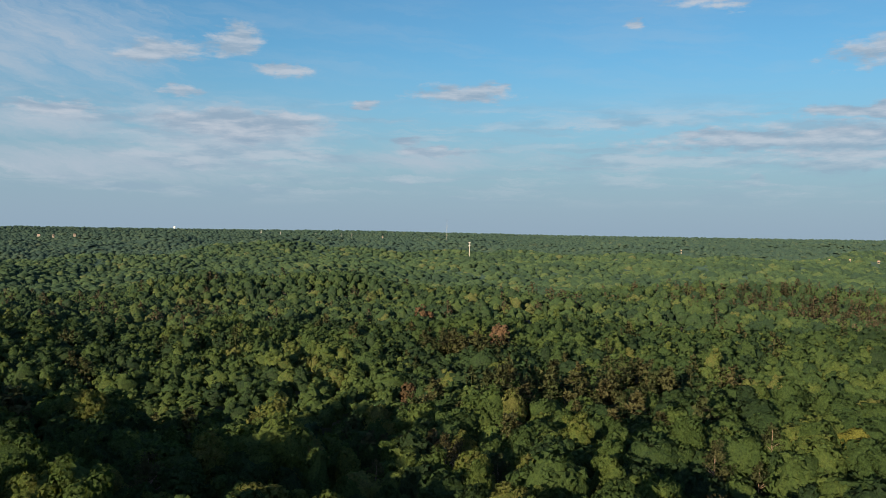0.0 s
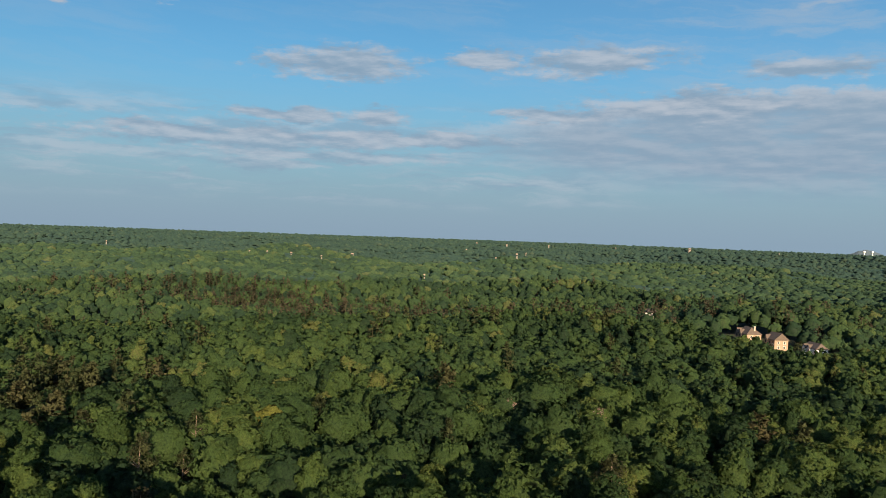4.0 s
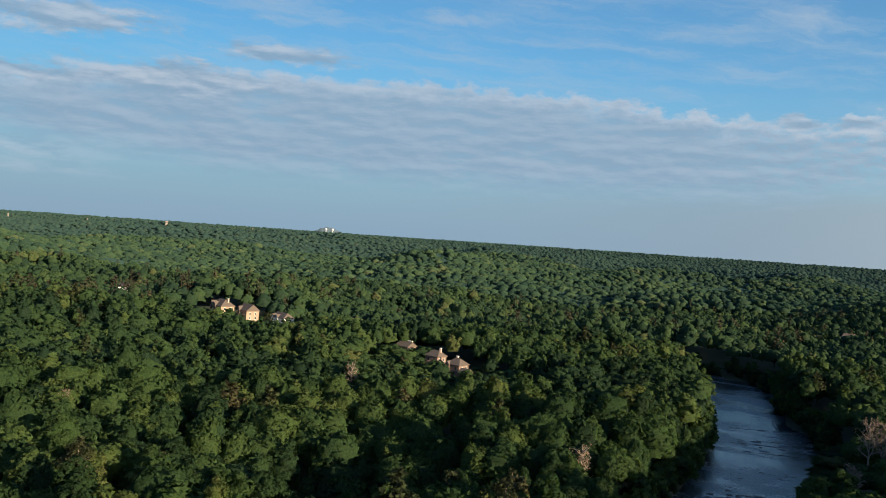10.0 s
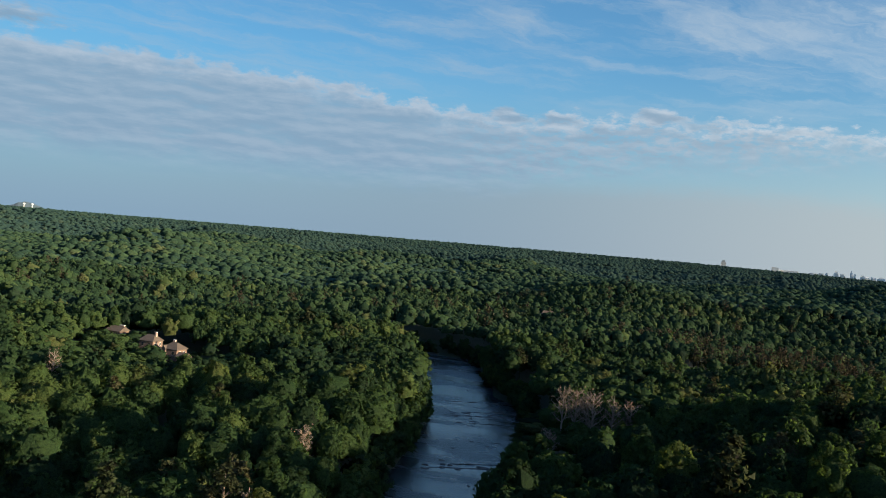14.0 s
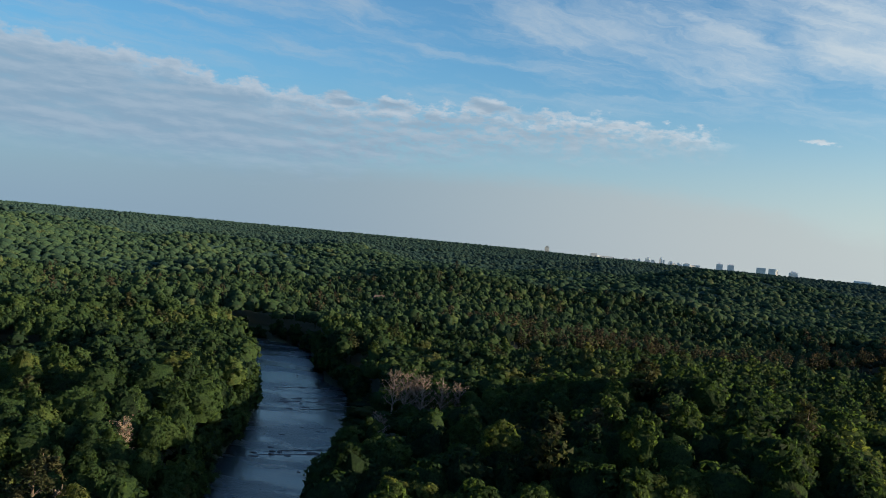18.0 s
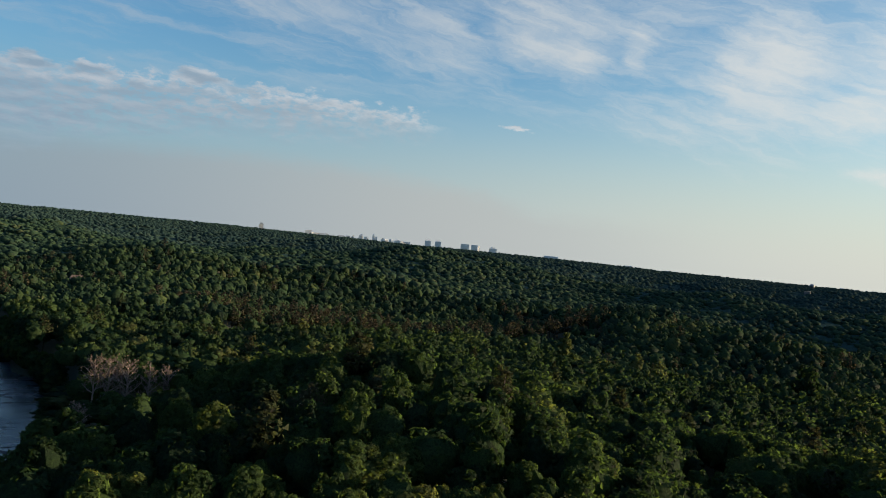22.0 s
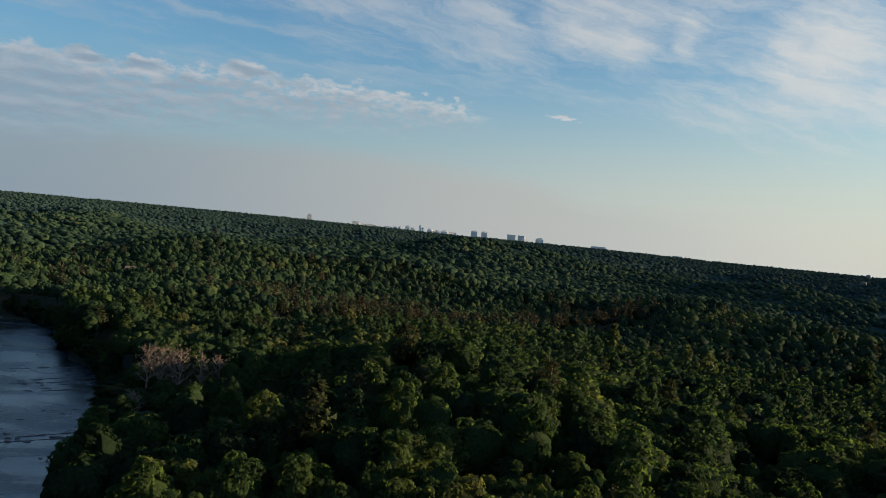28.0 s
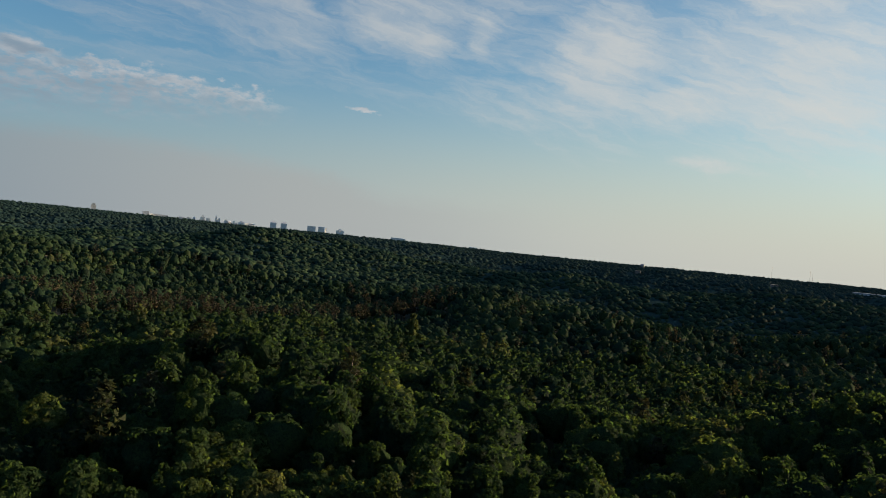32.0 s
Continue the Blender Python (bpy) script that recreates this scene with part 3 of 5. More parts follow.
def trunk_mesh(rng, high, thick, limbs, spread):
    bm = bmesh.new()
    lean = rng.uniform(-0.4, 0.4, 2)
    top = (lean[0], lean[1], high)
    tube(bm, [(0, 0, -2.5), (lean[0] * 0.2, lean[1] * 0.2, high * 0.3), (lean[0] * 0.6, lean[1] * 0.6, high * 0.7), top], [thick * 1.3, thick, thick * 0.7, thick * 0.25])
    for k in range(limbs):
        a, z = 6.2832 * k / limbs + rng.uniform(-0.5, 0.5), high * rng.uniform(0.42, 0.8)
        o = Vector((math.cos(a), math.sin(a), 0))
        base = Vector((lean[0] * z / high, lean[1] * z / high, z))
        tube(bm, [base, base + o * spread * 0.5 + Vector((0, 0, spread * 0.4)), base + o * spread + Vector((0, 0, spread * 0.75))], [thick * 0.45, thick * 0.3, thick * 0.1], 5)
    me = bpy.data.meshes.new("trunk")
    bm.to_mesh(me)
    bm.free()
    me.materials.append(bark)
    return me


def tri_mesh(name, V, mat, tone=None):
    me = mesh_from(name, V[:, :3], np.arange(len(V)).reshape(-1, 3), tone)
    if V.shape[1] > 3:
        a = me.attributes.new("facing", "FLOAT_VECTOR", "POINT")
        a.data.foreach_set("vector", np.ascontiguousarray(V[:, 3:], np.float32).ravel())
    me.materials.append(mat)
    return me


tree_rng = np.random.default_rng(11)
# kinds: a spreading broadleaf, a tall narrow broadleaf and a pine, each in several growths
KINDS = {"broadleaf_tree": [], "tall_broadleaf_tree": [], "pine_tree": []}
for k in range(6):
    c = broad_crown(tree_rng, 2500, tree_rng.uniform(4.9, 5.9), 8.0, tree_rng.uniform(20.0, 23.0), int(tree_rng.integers(32, 44)), (0.19, 0.36), 2, None, 0.86)
    KINDS["broadleaf_tree"].append((tri_mesh("crown", c, leaf_near), trunk_mesh(tree_rng, 17.0, 0.42, 5, 4.0)))
for k in range(4):
    c = broad_crown(tree_rng, 2300, tree_rng.uniform(3.7, 4.5), 8.5, tree_rng.uniform(23.0, 26.0), 36, (0.22, 0.4), 2, None, 0.84)
    KINDS["tall_broadleaf_tree"].append((tri_mesh("crown", c, leaf_near), trunk_mesh(tree_rng, 22.0, 0.36, 5, 3.0)))
for k in range(3):
    c = pine_crown(tree_rng, 1800, 4.8, 12.5, 25.0, 9)
    KINDS["pine_tree"].append((tri_mesh("crown", c, needle_near), trunk_mesh(tree_rng, 25.0, 0.32, 7, 2.4)))
LABELS = {"broadleaf_tree": "broad green deciduous tree with a rounded lobed crown", "tall_broadleaf_tree": "tall narrow deciduous tree with light green leaves",
          "pine_tree": "tall pine with thin brownish-green needles and bare lower trunk"}

# where no tree stands: the river, house plots and a track
# ground kept low in front of the houses: place, radius and share of the full height
LOWS = ((-430, 368, 45, 0.5), (-405, 378, 40, 0.5), (-272, 350, 34, 0.55), (-245, 340, 40, 0.55), (-222, 352, 38, 0.55), (-40, 318, 26, 0.55), (-160, 500, 20, 0.6)) + tuple((10 + 27 * k, 556 + 12.4 * k, 26, 0.62) for k in range(11))
# young low growth on the slopes below houses and bare trees: place, height that stays clear, half its width, and how far it reaches
SIGHTS = ((-458, 391, 22.0, 8, 110), (-443.5, 401.5, 21.5, 7, 110), (-420, 411, 17.5, 8, 100), (-290, 381, 18.0, 4, 100), (-266, 377, 16.0, 5, 100), (-249, 373, 14.5, 5, 100),
          (-239, 366, 13.5, 3, 90), (-40, 328, 12.0, 9, 110), (-26, 328, 15.0, 5, 90), (-45.6, 302, 7.0, 4, 60), (-61, 322, -4.0, 2, 75), (-66, 350, -4.0, 2, 75), (-72, 400, -4.0, 2, 75))
PLOTS = [(-455, 388, 14), (-438, 400, 13), (-416, 406, 13), (-404, 397, 12), (-428, 390, 10), (-286, 377, 9), (-262, 372, 10), (-246, 368, 10), (-237, 361, 7),
         (-235, 39, 6), (-163, 109, 6), (-170, 125, 6), (-476, -109, 8), (-141, 364, 6), (-53, 264, 8), (-45.5, 330, 5), (-40, 327, 5), (-33.5, 326, 5), (-26, 328, 4), (-45.6, 302, 4), (-38, 346, 4), (-20, 336, 4)]
TRACK = ((-262, 352), (-205, 290), (-160, 245), (-138, 205), (-146, 165))
RAVINE = ((-330, -140), (-285, -150), (-240, -138), (-195, -112))


def open_ground(x, y):
    free = to_bank(x, y) < 3.0
    for px, py, pr in PLOTS:
        free |= np.hypot(x - px, y - py) < pr
    free |= np.sin(x * 12.9898 + y * 78.233) > 0.985
    return free | (to_line(x, y, TRACK) < 2.5) | (to_line(x, y, RAVINE) < 6.0)


def stature(x, y):
    """How tall trees grow at a place, as a share of the usual."""
    f = 1.0 + 0.1 * np.sin(x / 17.0 + np.sin(y / 29.0) * 2) * np.sin(y / 19.0 + 0.7) + 0.09 * np.sin(x / 41.0 - y / 37.0) + 0.07 * np.sin(x / 63.0 + y / 22.0 + 1.1) * np.sin(y / 57.0)
    for lx, ly, lr, share in LOWS:
        f = np.minimum(f, share + (1 - share) * step(lr * 0.6, lr, np.hypot(x - lx, y - ly)))
    g = land(x, y)
    for sx, sy, sz, half, deep in SIGHTS:
        far = math.hypot(sx, sy)
        along, across = (x * sx + y * sy) / far, np.abs(x * sy - y * sx) / far
        top = EYE[2] + (sz - EYE[2]) * along / far - g
        f = np.where((along < far) & (along > far - deep) & (across < half + 8.0), np.minimum(f, np.maximum(top / 27.0, 0.12)), f)
    return f


def scatter(rng, r0, r1, a0, a1, gap):
    """Jittered rows of places in a ring sector, clear of open ground."""
    n = int(2 * r1 / gap)
    g = (np.arange(n) - n / 2) * gap
    X, Y = np.meshgrid(g, g)
    X = X + (np.arange(n)[:, None] % 2) * gap / 2 + rng.uniform(-0.36, 0.36, X.shape) * gap
    Y = Y + rng.uniform(-0.36, 0.36, Y.shape) * gap
    X, Y = X.ravel(), Y.ravel()
    R, A = np.hypot(X, Y), np.degrees(np.arctan2(X, Y))
    ok = (R >= r0) & (R < r1) & (A > a0) & (A < a1)
    X, Y = X[ok], Y[ok]
    ok = ~open_ground(X, Y)
    return X[ok], Y[ok]


def stand(x, y):
    """How much of the wood is pine at a place, 0 to 1, and a slow drift of leaf tone."""
    p = np.zeros(np.shape(x))
    for cx, cy, cr, share in PINE_STANDS:
        p = np.maximum(p, share * np.exp(-((x - cx) ** 2 + (y - cy) ** 2) / (cr * cr)))
    drift = 0.5 + 0.25 * np.sin(x / 61.0 + 1.3) * np.sin(y / 47.0) + 0.2 * np.sin(x / 23.0 - y / 31.0)
    return p, drift


def polar(az_deg, r):
    return r * math.sin(radians(az_deg)), r * math.cos(radians(az_deg))


PINE_STANDS = [(*polar(q, r), w, share) for q, r, w, share in (
    (-100, 345, 26, 1.0), (-95.5, 340, 30, 1.0), (-106, 450, 26, 0.8), (-60, 620, 60, 0.4), (-76, 760, 100, 0.3), (-84, 900, 120, 0.4), (-2, 690, 30, 0.8), (6, 700, 30, 0.8),
    (-89, 360, 14, 0.8), (-90.5, 270, 12, 0.8), (-118, 330, 16, 0.8))] + [(15 + 27 * k, 586 + 12.4 * k + 5 * (k % 3), 22, 1.0) for k in range(12)]

A0, A1 = -141.0, 60.0   # headings between which the wood is looked at
forest_rng = np.random.default_rng(21)
NEAR = 246.0
X, Y = scatter(forest_rng, 135, NEAR, A0, A1, 8.3)
Z = land(X, Y)
pine, drift = stand(X, Y)
order = np.argsort(np.hypot(X, Y))
counts = dict.fromkeys(KINDS, 0)
left_over = []
for k in order:
    u = forest_rng.uniform()
    kind = "pine_tree" if u < 0.03 + 0.92 * pine[k] else ("tall_broadleaf_tree" if u > 0.8 else "broadleaf_tree")
    if counts[kind] >= 300:
        left_over.append(k)
        continue
    v = int(forest_rng.integers(len(KINDS[kind])))
    s = forest_rng.uniform(0.66, 1.28)
    m = Matrix.LocRotScale((X[k], Y[k], Z[k]), Euler((forest_rng.uniform(-0.05, 0.05), forest_rng.uniform(-0.05, 0.05), forest_rng.uniform(0, 6.28))),
                           (s * forest_rng.uniform(0.9, 1.12), s * forest_rng.uniform(0.9, 1.12), forest_rng.uniform(0.88, 1.08) * (0.55 + 0.45 * s) * float(stature(X[k], Y[k]))))
    e = new(kind)
    tagged(e, LABELS[kind], "tree", {"broadleaf_tree": "broadleaf trees of the near wood", "tall_broadleaf_tree": "tall trees of the near wood", "pine_tree": "pines of the near wood"}[kind])
    crown_me, trunk_me = KINDS[kind][v]
    part("trunk", trunk_me, bark, e)
    part("crown", crown_me, leaf_near, e)
    e.matrix_world = m
    counts[kind] += 1


def wood(name, xs, ys, growths, mats, rng, label, lift=0.0, size=(0.62, 1.36), even=0.0):
    """One mesh of many trees, each a turned and scaled copy of one of the growths, with a tone of its own. even: how level their tops are, 0 to 1."""
    zs = land(xs, ys) + lift
    pine_k, drift_k = stand(xs, ys)
    is_pine = rng.uniform(size=len(xs)) < 0.025 + 0.92 * pine_k
    for label_k, mask, grow, mat in (("", ~is_pine, growths[0], mats[0]), ("pine_", is_pine, growths[1], mats[1])):
        ids = np.where(mask)[0]
        if not len(ids):
            continue
        which = rng.integers(0, len(grow), len(ids))
        Vs, Ts = [], []
        for g, base in enumerate(grow):
            sel = ids[which == g]
            if not len(sel):
                continue
            a = rng.uniform(0, 6.28, len(sel))
            s = rng.uniform(size[0], size[1], len(sel))
            c, d = np.cos(a) * s, np.sin(a) * s
            P = np.empty((len(sel), len(base), 6), np.float32)
            P[:, :, 3] = np.cos(a)[:, None] * base[None, :, 3] - np.sin(a)[:, None] * base[None, :, 4]
            P[:, :, 4] = np.sin(a)[:, None] * base[None, :, 3] + np.cos(a)[:, None] * base[None, :, 4]
            P[:, :, 5] = base[None, :, 5]
            P[:, :, 0] = c[:, None] * base[None, :, 0] - d[:, None] * base[None, :, 1] + xs[sel][:, None]
            P[:, :, 1] = d[:, None] * base[None, :, 0] + c[:, None] * base[None, :, 1] + ys[sel][:, None]
            P[:, :, 2] = ((1.0 + (1 - even) * ((0.55 + 0.45 * s) * rng.uniform(0.88, 1.08, len(sel)) - 1.0)) * stature(xs[sel], ys[sel]))[:, None] * base[None, :, 2] + zs[sel][:, None]
            Vs.append(P.reshape(-1, 6))
            t = np.clip(0.4 + rng.normal(size=len(sel)) * 0.24 + 0.6 * (drift_k[sel] - 0.5), 0, 1)
            Ts.append(np.repeat(t, len(base)))
        ob = new(label_k + name, tri_mesh(name, np.concatenate(Vs), mat, np.concatenate(Ts)))
        tagged(ob, label if not label_k else "brownish pines scattered through the wood", "forest", kind="stuff")


def growths(seed, count, pine_count, lumps, body=2, knob=None, fill=0.72, kinds=6, leaf=2.0, wide=1.0):
    rng = np.random.default_rng(seed)
    b = [broad_crown(rng, count, wide * rng.uniform(4.9, 6.2), 8.5, rng.uniform(19.5, 22.5), lumps, (0.2, 0.36), body, knob, fill, leaf) for _ in range(kinds)]
    b += [broad_crown(rng, count, wide * rng.uniform(3.9, 4.7), 9.0, rng.uniform(22.5, 25.0), lumps, (0.22, 0.38), body, knob, fill, leaf) for _ in range(2)]
    return b, [pine_crown(rng, pine_count, 4.6, 13.5, 25.0, 7, True) for _ in range(3)]


extra = np.array(left_over, int)
X2, Y2 = scatter(forest_rng, NEAR, 345, A0, A1, 8.6)
wood("near_woodland", np.r_[X[extra], X2], np.r_[Y[extra], Y2], growths(1, 520, 400, 36, 2, None, 0.87, 6, 1.0, 1.08), (leaf_wood, needle_wood), forest_rng, "dense green deciduous woodland with uneven lobed crowns")
X2, Y2 = scatter(forest_rng, 345, 580, A0, A1, 8.7)
wood("middle_woodland", X2, Y2, growths(2, 60, 200, 15, 1, OCTA, 0.82, 8, 1.2, 1.06), (leaf_middle, needle_wood), forest_rng, "dense green woodland on rolling ground", even=0.3)
X2, Y2 = scatter(forest_rng, 580, 1050, A0, A1, 9.4)
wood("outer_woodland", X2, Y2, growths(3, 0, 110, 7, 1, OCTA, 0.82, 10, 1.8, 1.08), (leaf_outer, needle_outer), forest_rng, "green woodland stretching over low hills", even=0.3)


def far_crowns(seed, radius, high, lumps):
    rng = np.random.default_rng(seed)
    return [broad_crown(rng, 0, radius * rng.uniform(0.8, 1.2), 10.0, high + rng.uniform(-2, 2), lumps, (0.3, 0.45), 1, OCTA, 0.84) for _ in range(12)]


def dome_crowns(seed, radius, high):
    """Treetops too far off for more than their outline: a crooked cap of eight faces."""
    rng = np.random.default_rng(seed)
    made = []
    for _ in range(10):
        ring = np.array([(math.cos(a) * radius * rng.uniform(0.75, 1.2), math.sin(a) * radius * rng.uniform(0.75, 1.2), high - rng.uniform(4.5, 8.0)) for a in np.arange(8) * 0.7854])
        top = np.array([rng.uniform(-1.5, 1.5), rng.uniform(-1.5, 1.5), high + rng.uniform(-1.5, 1.5)])
        V = np.concatenate([np.array([ring[k], ring[(k + 1) % 8], top]) for k in range(8)])
        made.append(np.concatenate([V, unit(V - np.array([0, 0, high - 7.5]))], 1))
    return made


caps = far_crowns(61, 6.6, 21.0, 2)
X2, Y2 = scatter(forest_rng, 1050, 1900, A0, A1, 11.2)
wood("distant_woodland", X2, Y2, (caps, caps), (leaf_mid, leaf_mid), forest_rng, "woodland in the distance, bluish with painted-in haze", size=(0.7, 1.5), even=0.45)
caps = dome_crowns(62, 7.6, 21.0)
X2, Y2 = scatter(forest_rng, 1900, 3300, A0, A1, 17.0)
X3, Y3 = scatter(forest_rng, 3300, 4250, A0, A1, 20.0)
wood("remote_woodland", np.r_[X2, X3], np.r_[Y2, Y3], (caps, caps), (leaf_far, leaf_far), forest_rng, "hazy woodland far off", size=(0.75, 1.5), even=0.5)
# bushes that overhang the water's edge
bush_rng = np.random.default_rng(8)
bx, by = [], []
for p, q, o, h in zip(line, line[1:], side, half_at):
    if 190 < np.hypot(*p) < 720:
        for sgn in (-1, 1):
            for k in range(7):
                w = p + (q - p) * bush_rng.uniform() + o * sgn * (h + bush_rng.uniform(-1.5, 3.5))
                bx.append(w[0]), by.append(w[1])
shrubs = [broad_crown(bush_rng, 90, 3.4, 0.2, bush_rng.uniform(7.0, 11.0), 12, (0.25, 0.42), 1) for _ in range(4)]
wood("bank_shrubs", np.array(bx), np.array(by), (shrubs, shrubs), (leaf_wood, leaf_wood), bush_rng, "dense leafy shrubs overhanging the river bank", size=(0.7, 1.25), lift=2.0)
# under the camera and behind it, never looked at closely
X2, Y2 = scatter(forest_rng, 25, 135, -180, 180, 9.0)
X3, Y3 = scatter(forest_rng, 135, 700, A1, 180, 12.0)
X4, Y4 = scatter(forest_rng, 135, 700, -180, A0, 12.0)
wood("rear_woodland", np.r_[X2, X3, X4], np.r_[Y2, Y3, Y4], growths(4, 0, 20, 6, 1, OCTA, 0.9), (leaf_wood, needle_wood), forest_rng, "green woodland round the river bend", size=(0.9, 1.35))

rim_rng = np.random.default_rng(31)
rim_az = np.radians(np.concatenate([np.arange(A0, A1, 0.5), np.arange(A1, 360 + A0, 1.0)]))
rim_r = np.geomspace(1060, 4930, 80)


def canopy(x, y):
    return land(x, y) + 15.0 + rim_rng.uniform(-1.0, 1.0, np.shape(x))


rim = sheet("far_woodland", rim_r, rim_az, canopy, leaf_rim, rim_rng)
a = rim.data.attributes.new("tone", "FLOAT", "POINT")
a.data.foreach_set("value", rim_rng.uniform(0.4, 0.7, len(rim.data.vertices)).astype(np.float32))
for far in (rim,):
    a = far.data.attributes.new("facing", "FLOAT_VECTOR", "POINT")
    a.data.foreach_set("vector", np.tile(np.array([0, 0, 1], np.float32), len(far.data.vertices)))
tagged(rim, "hazy unbroken woodland canopy reaching the horizon", "forest", kind="stuff")
rear = sheet("rear_far_woodland", np.geomspace(690, 2300, 30), np.radians(np.arange(A1, 360 + A0, 0.8)), canopy, leaf_rim, None, closed=False)
a = rear.data.attributes.new("facing", "FLOAT_VECTOR", "POINT")
a.data.foreach_set("vector", np.tile(np.array([0, 0, 1], np.float32), len(rear.data.vertices)))
tagged(rear, "unbroken woodland canopy behind the river bend", "forest", kind="stuff")

# ---------------------------------------------------------------- single trees that stand out


def ground_at(x, y):
    return float(land(np.array([x]), np.array([y]))[0])


yellow_leaf = leaves("yellowish_leaves", ((0.0, (0.054, 0.068, 0.018)), (0.5, (0.072, 0.082, 0.021)), (1.0, (0.09, 0.096, 0.026))), False, 0.15, gaps=0.3, fine=3.0, lumps=0.5)
pale_leaf = leaves("pale_leaves", ((0.0, (0.05, 0.072, 0.022)), (0.5, (0.068, 0.088, 0.028)), (1.0, (0.088, 0.102, 0.035))), False, 0.15, gaps=0.3, fine=3.0, lumps=0.5)
rust_leaf = leaves("rust_leaves", ((0.0, (0.05, 0.038, 0.024)), (0.5, (0.068, 0.048, 0.031)), (1.0, (0.086, 0.06, 0.04))), False, 0.1, gaps=0.32, fine=2.0, lumps=0.5)
lone_rng = np.random.default_rng(77)


def lone_tree(name, label, x, y, mat, radius, high, count=1500, low=6.0):
    e = new(name)
    tagged(e, label, "tree")
    part("trunk", trunk_mesh(lone_rng, high * 0.75, 0.38, 5, radius * 0.6), bark, e)
    part("crown", tri_mesh("crown", broad_crown(lone_rng, count, radius, low, high, 44, (0.17, 0.32), 2), mat), mat, e)
    e.location = (x, y, ground_at(x, y))


lone_tree("yellow_tree", "broad tree with bright yellow-green leaves and pale limbs", -235, 39, yellow_leaf, 4.8, 22.0, 1800)
lone_tree("pale_tree", "pale yellow-green tree at the edge of a clearing", -163, 109, pale_leaf, 4.2, 22.0, 1800)
lone_tree("pale_tree", "pale yellow-green tree at the edge of a clearing", -170, 125, pale_leaf, 5.0, 21.0, 1800)
lone_tree("pale_tree", "small pale tree above a shaded clearing", -109, 179, pale_leaf, 2.6, 21.0, 700)
lone_tree("pale_tree", "slender pale tree beside a shaded clearing", -165, 211, pale_leaf, 3.0, 24.0, 800)
lone_tree("rust_tree", "tree with withered rust-red leaves among green woods", -476, -109, rust_leaf, 6.0, 25.0)
lone_tree("rust_tree", "tree with withered brown-pink leaves among green woods", -578, -188, rust_leaf, 6.5, 24.0, 900)
lone_tree("rust_tree", "tree with withered brown-pink leaves among green woods", -350, -120, rust_leaf, 4.0, 23.0, 900)
lone_tree("bank_tree", "dark broad tree leaning out over the river", -150, 464, leaf_near, 6.0, 19.0, 1500, 1.5)
lone_tree("poplar", "tall light-green tree standing over the wood", 217, 526, pale_leaf, 4.4, 32.0, 900)
lone_tree("poplar", "big light-green tree standing over the wood", 343, 446, leaf_near, 8.0, 33.0, 1500)


def bare_tree(x, y, high, spread, seed, label="bare dead tree with pale pinkish limbs near the river", group="dead trees by the river"):
    """A dead tree: forked grey-pink limbs with a haze of fine twigs."""
    rng = np.random.default_rng(seed)
    e = new("dead_tree")
    tagged(e, label, "tree", group)
    bm, tips = bmesh.new(), []
    tube(bm, [(0, 0, -2), (0.2, 0.1, high * 0.4), (0.1, -0.1, high * 0.75), (0, 0, high)], [0.42, 0.34, 0.2, 0.05])
    twig = bmesh.new()
    for k in range(16):
        a, z = k * 2.4 + rng.uniform(-0.3, 0.3), high * (0.42 + 0.5 * k / 16)
        ln = spread * (1.1 - 0.55 * k / 16) * rng.uniform(0.8, 1.15)
        o, b = Vector((math.cos(a), math.sin(a), 0)), Vector((0, 0, z))
        p1, p2 = b + o * ln * 0.5 + Vector((0, 0, ln * 0.35)), b + o * ln + Vector((0, 0, ln * 0.85))
        bh = bmesh.new()
        tube(bh, [b, p1, p2], [0.17, 0.11, 0.04], 5)
        part("limb", bh, dead_bark, e)
        for j in range(7):
            s = b.lerp(p1, rng.uniform(0.5, 1)) if j < 3 else p1.lerp(p2, rng.uniform(0.1, 1))
            t = s + Vector(rng.normal(size=3) * ln * 0.22 + np.array([0, 0, ln * 0.2]))
            tube(twig, [s, s.lerp(t, 0.5) + Vector(rng.normal(size=3) * 0.1), t], [0.06, 0.045, 0.02], 4)
            tips += [np.array(s.lerp(t, rng.uniform(0.3, 1.1))) + rng.normal(size=3) * 0.5 for _ in range(4)]
    part("trunk", bm, dead_bark, e)
    tagged(part("twigs", twig, dead_bark, e), kind="stuff")
    tips = np.array(tips)
    part("withered_foliage", tri_mesh("withered_foliage", leaf_tris(tips, rng.normal(size=tips.shape), 0.5, rng), twig_mat), twig_mat, e, "fine pinkish-brown dead twigs")
    e.location = (x, y, ground_at(x, y))
    e.rotation_euler = (0, 0, rng.uniform(0, 6.28))


twig_mat = plain("dead_twigs", (0.115, 0.08, 0.055), 0.9, 0.0, 1.0, 0.3, 0.3)
for k, (x, y, high, spread) in enumerate(((-45.5, 330, 25.5, 5.0), (-40, 327, 26, 4.6), (-33.5, 326, 25, 5.4), (-26, 328, 23.5, 4.0), (-45.6, 302, 14, 3.2), (-20, 336, 22, 4.0), (-38, 346, 23, 4.5),
                                          (-239, 277, 24, 4.0), (-105, 225, 22, 3.5))):
    bare_tree(x, y, high, spread, 100 + k)

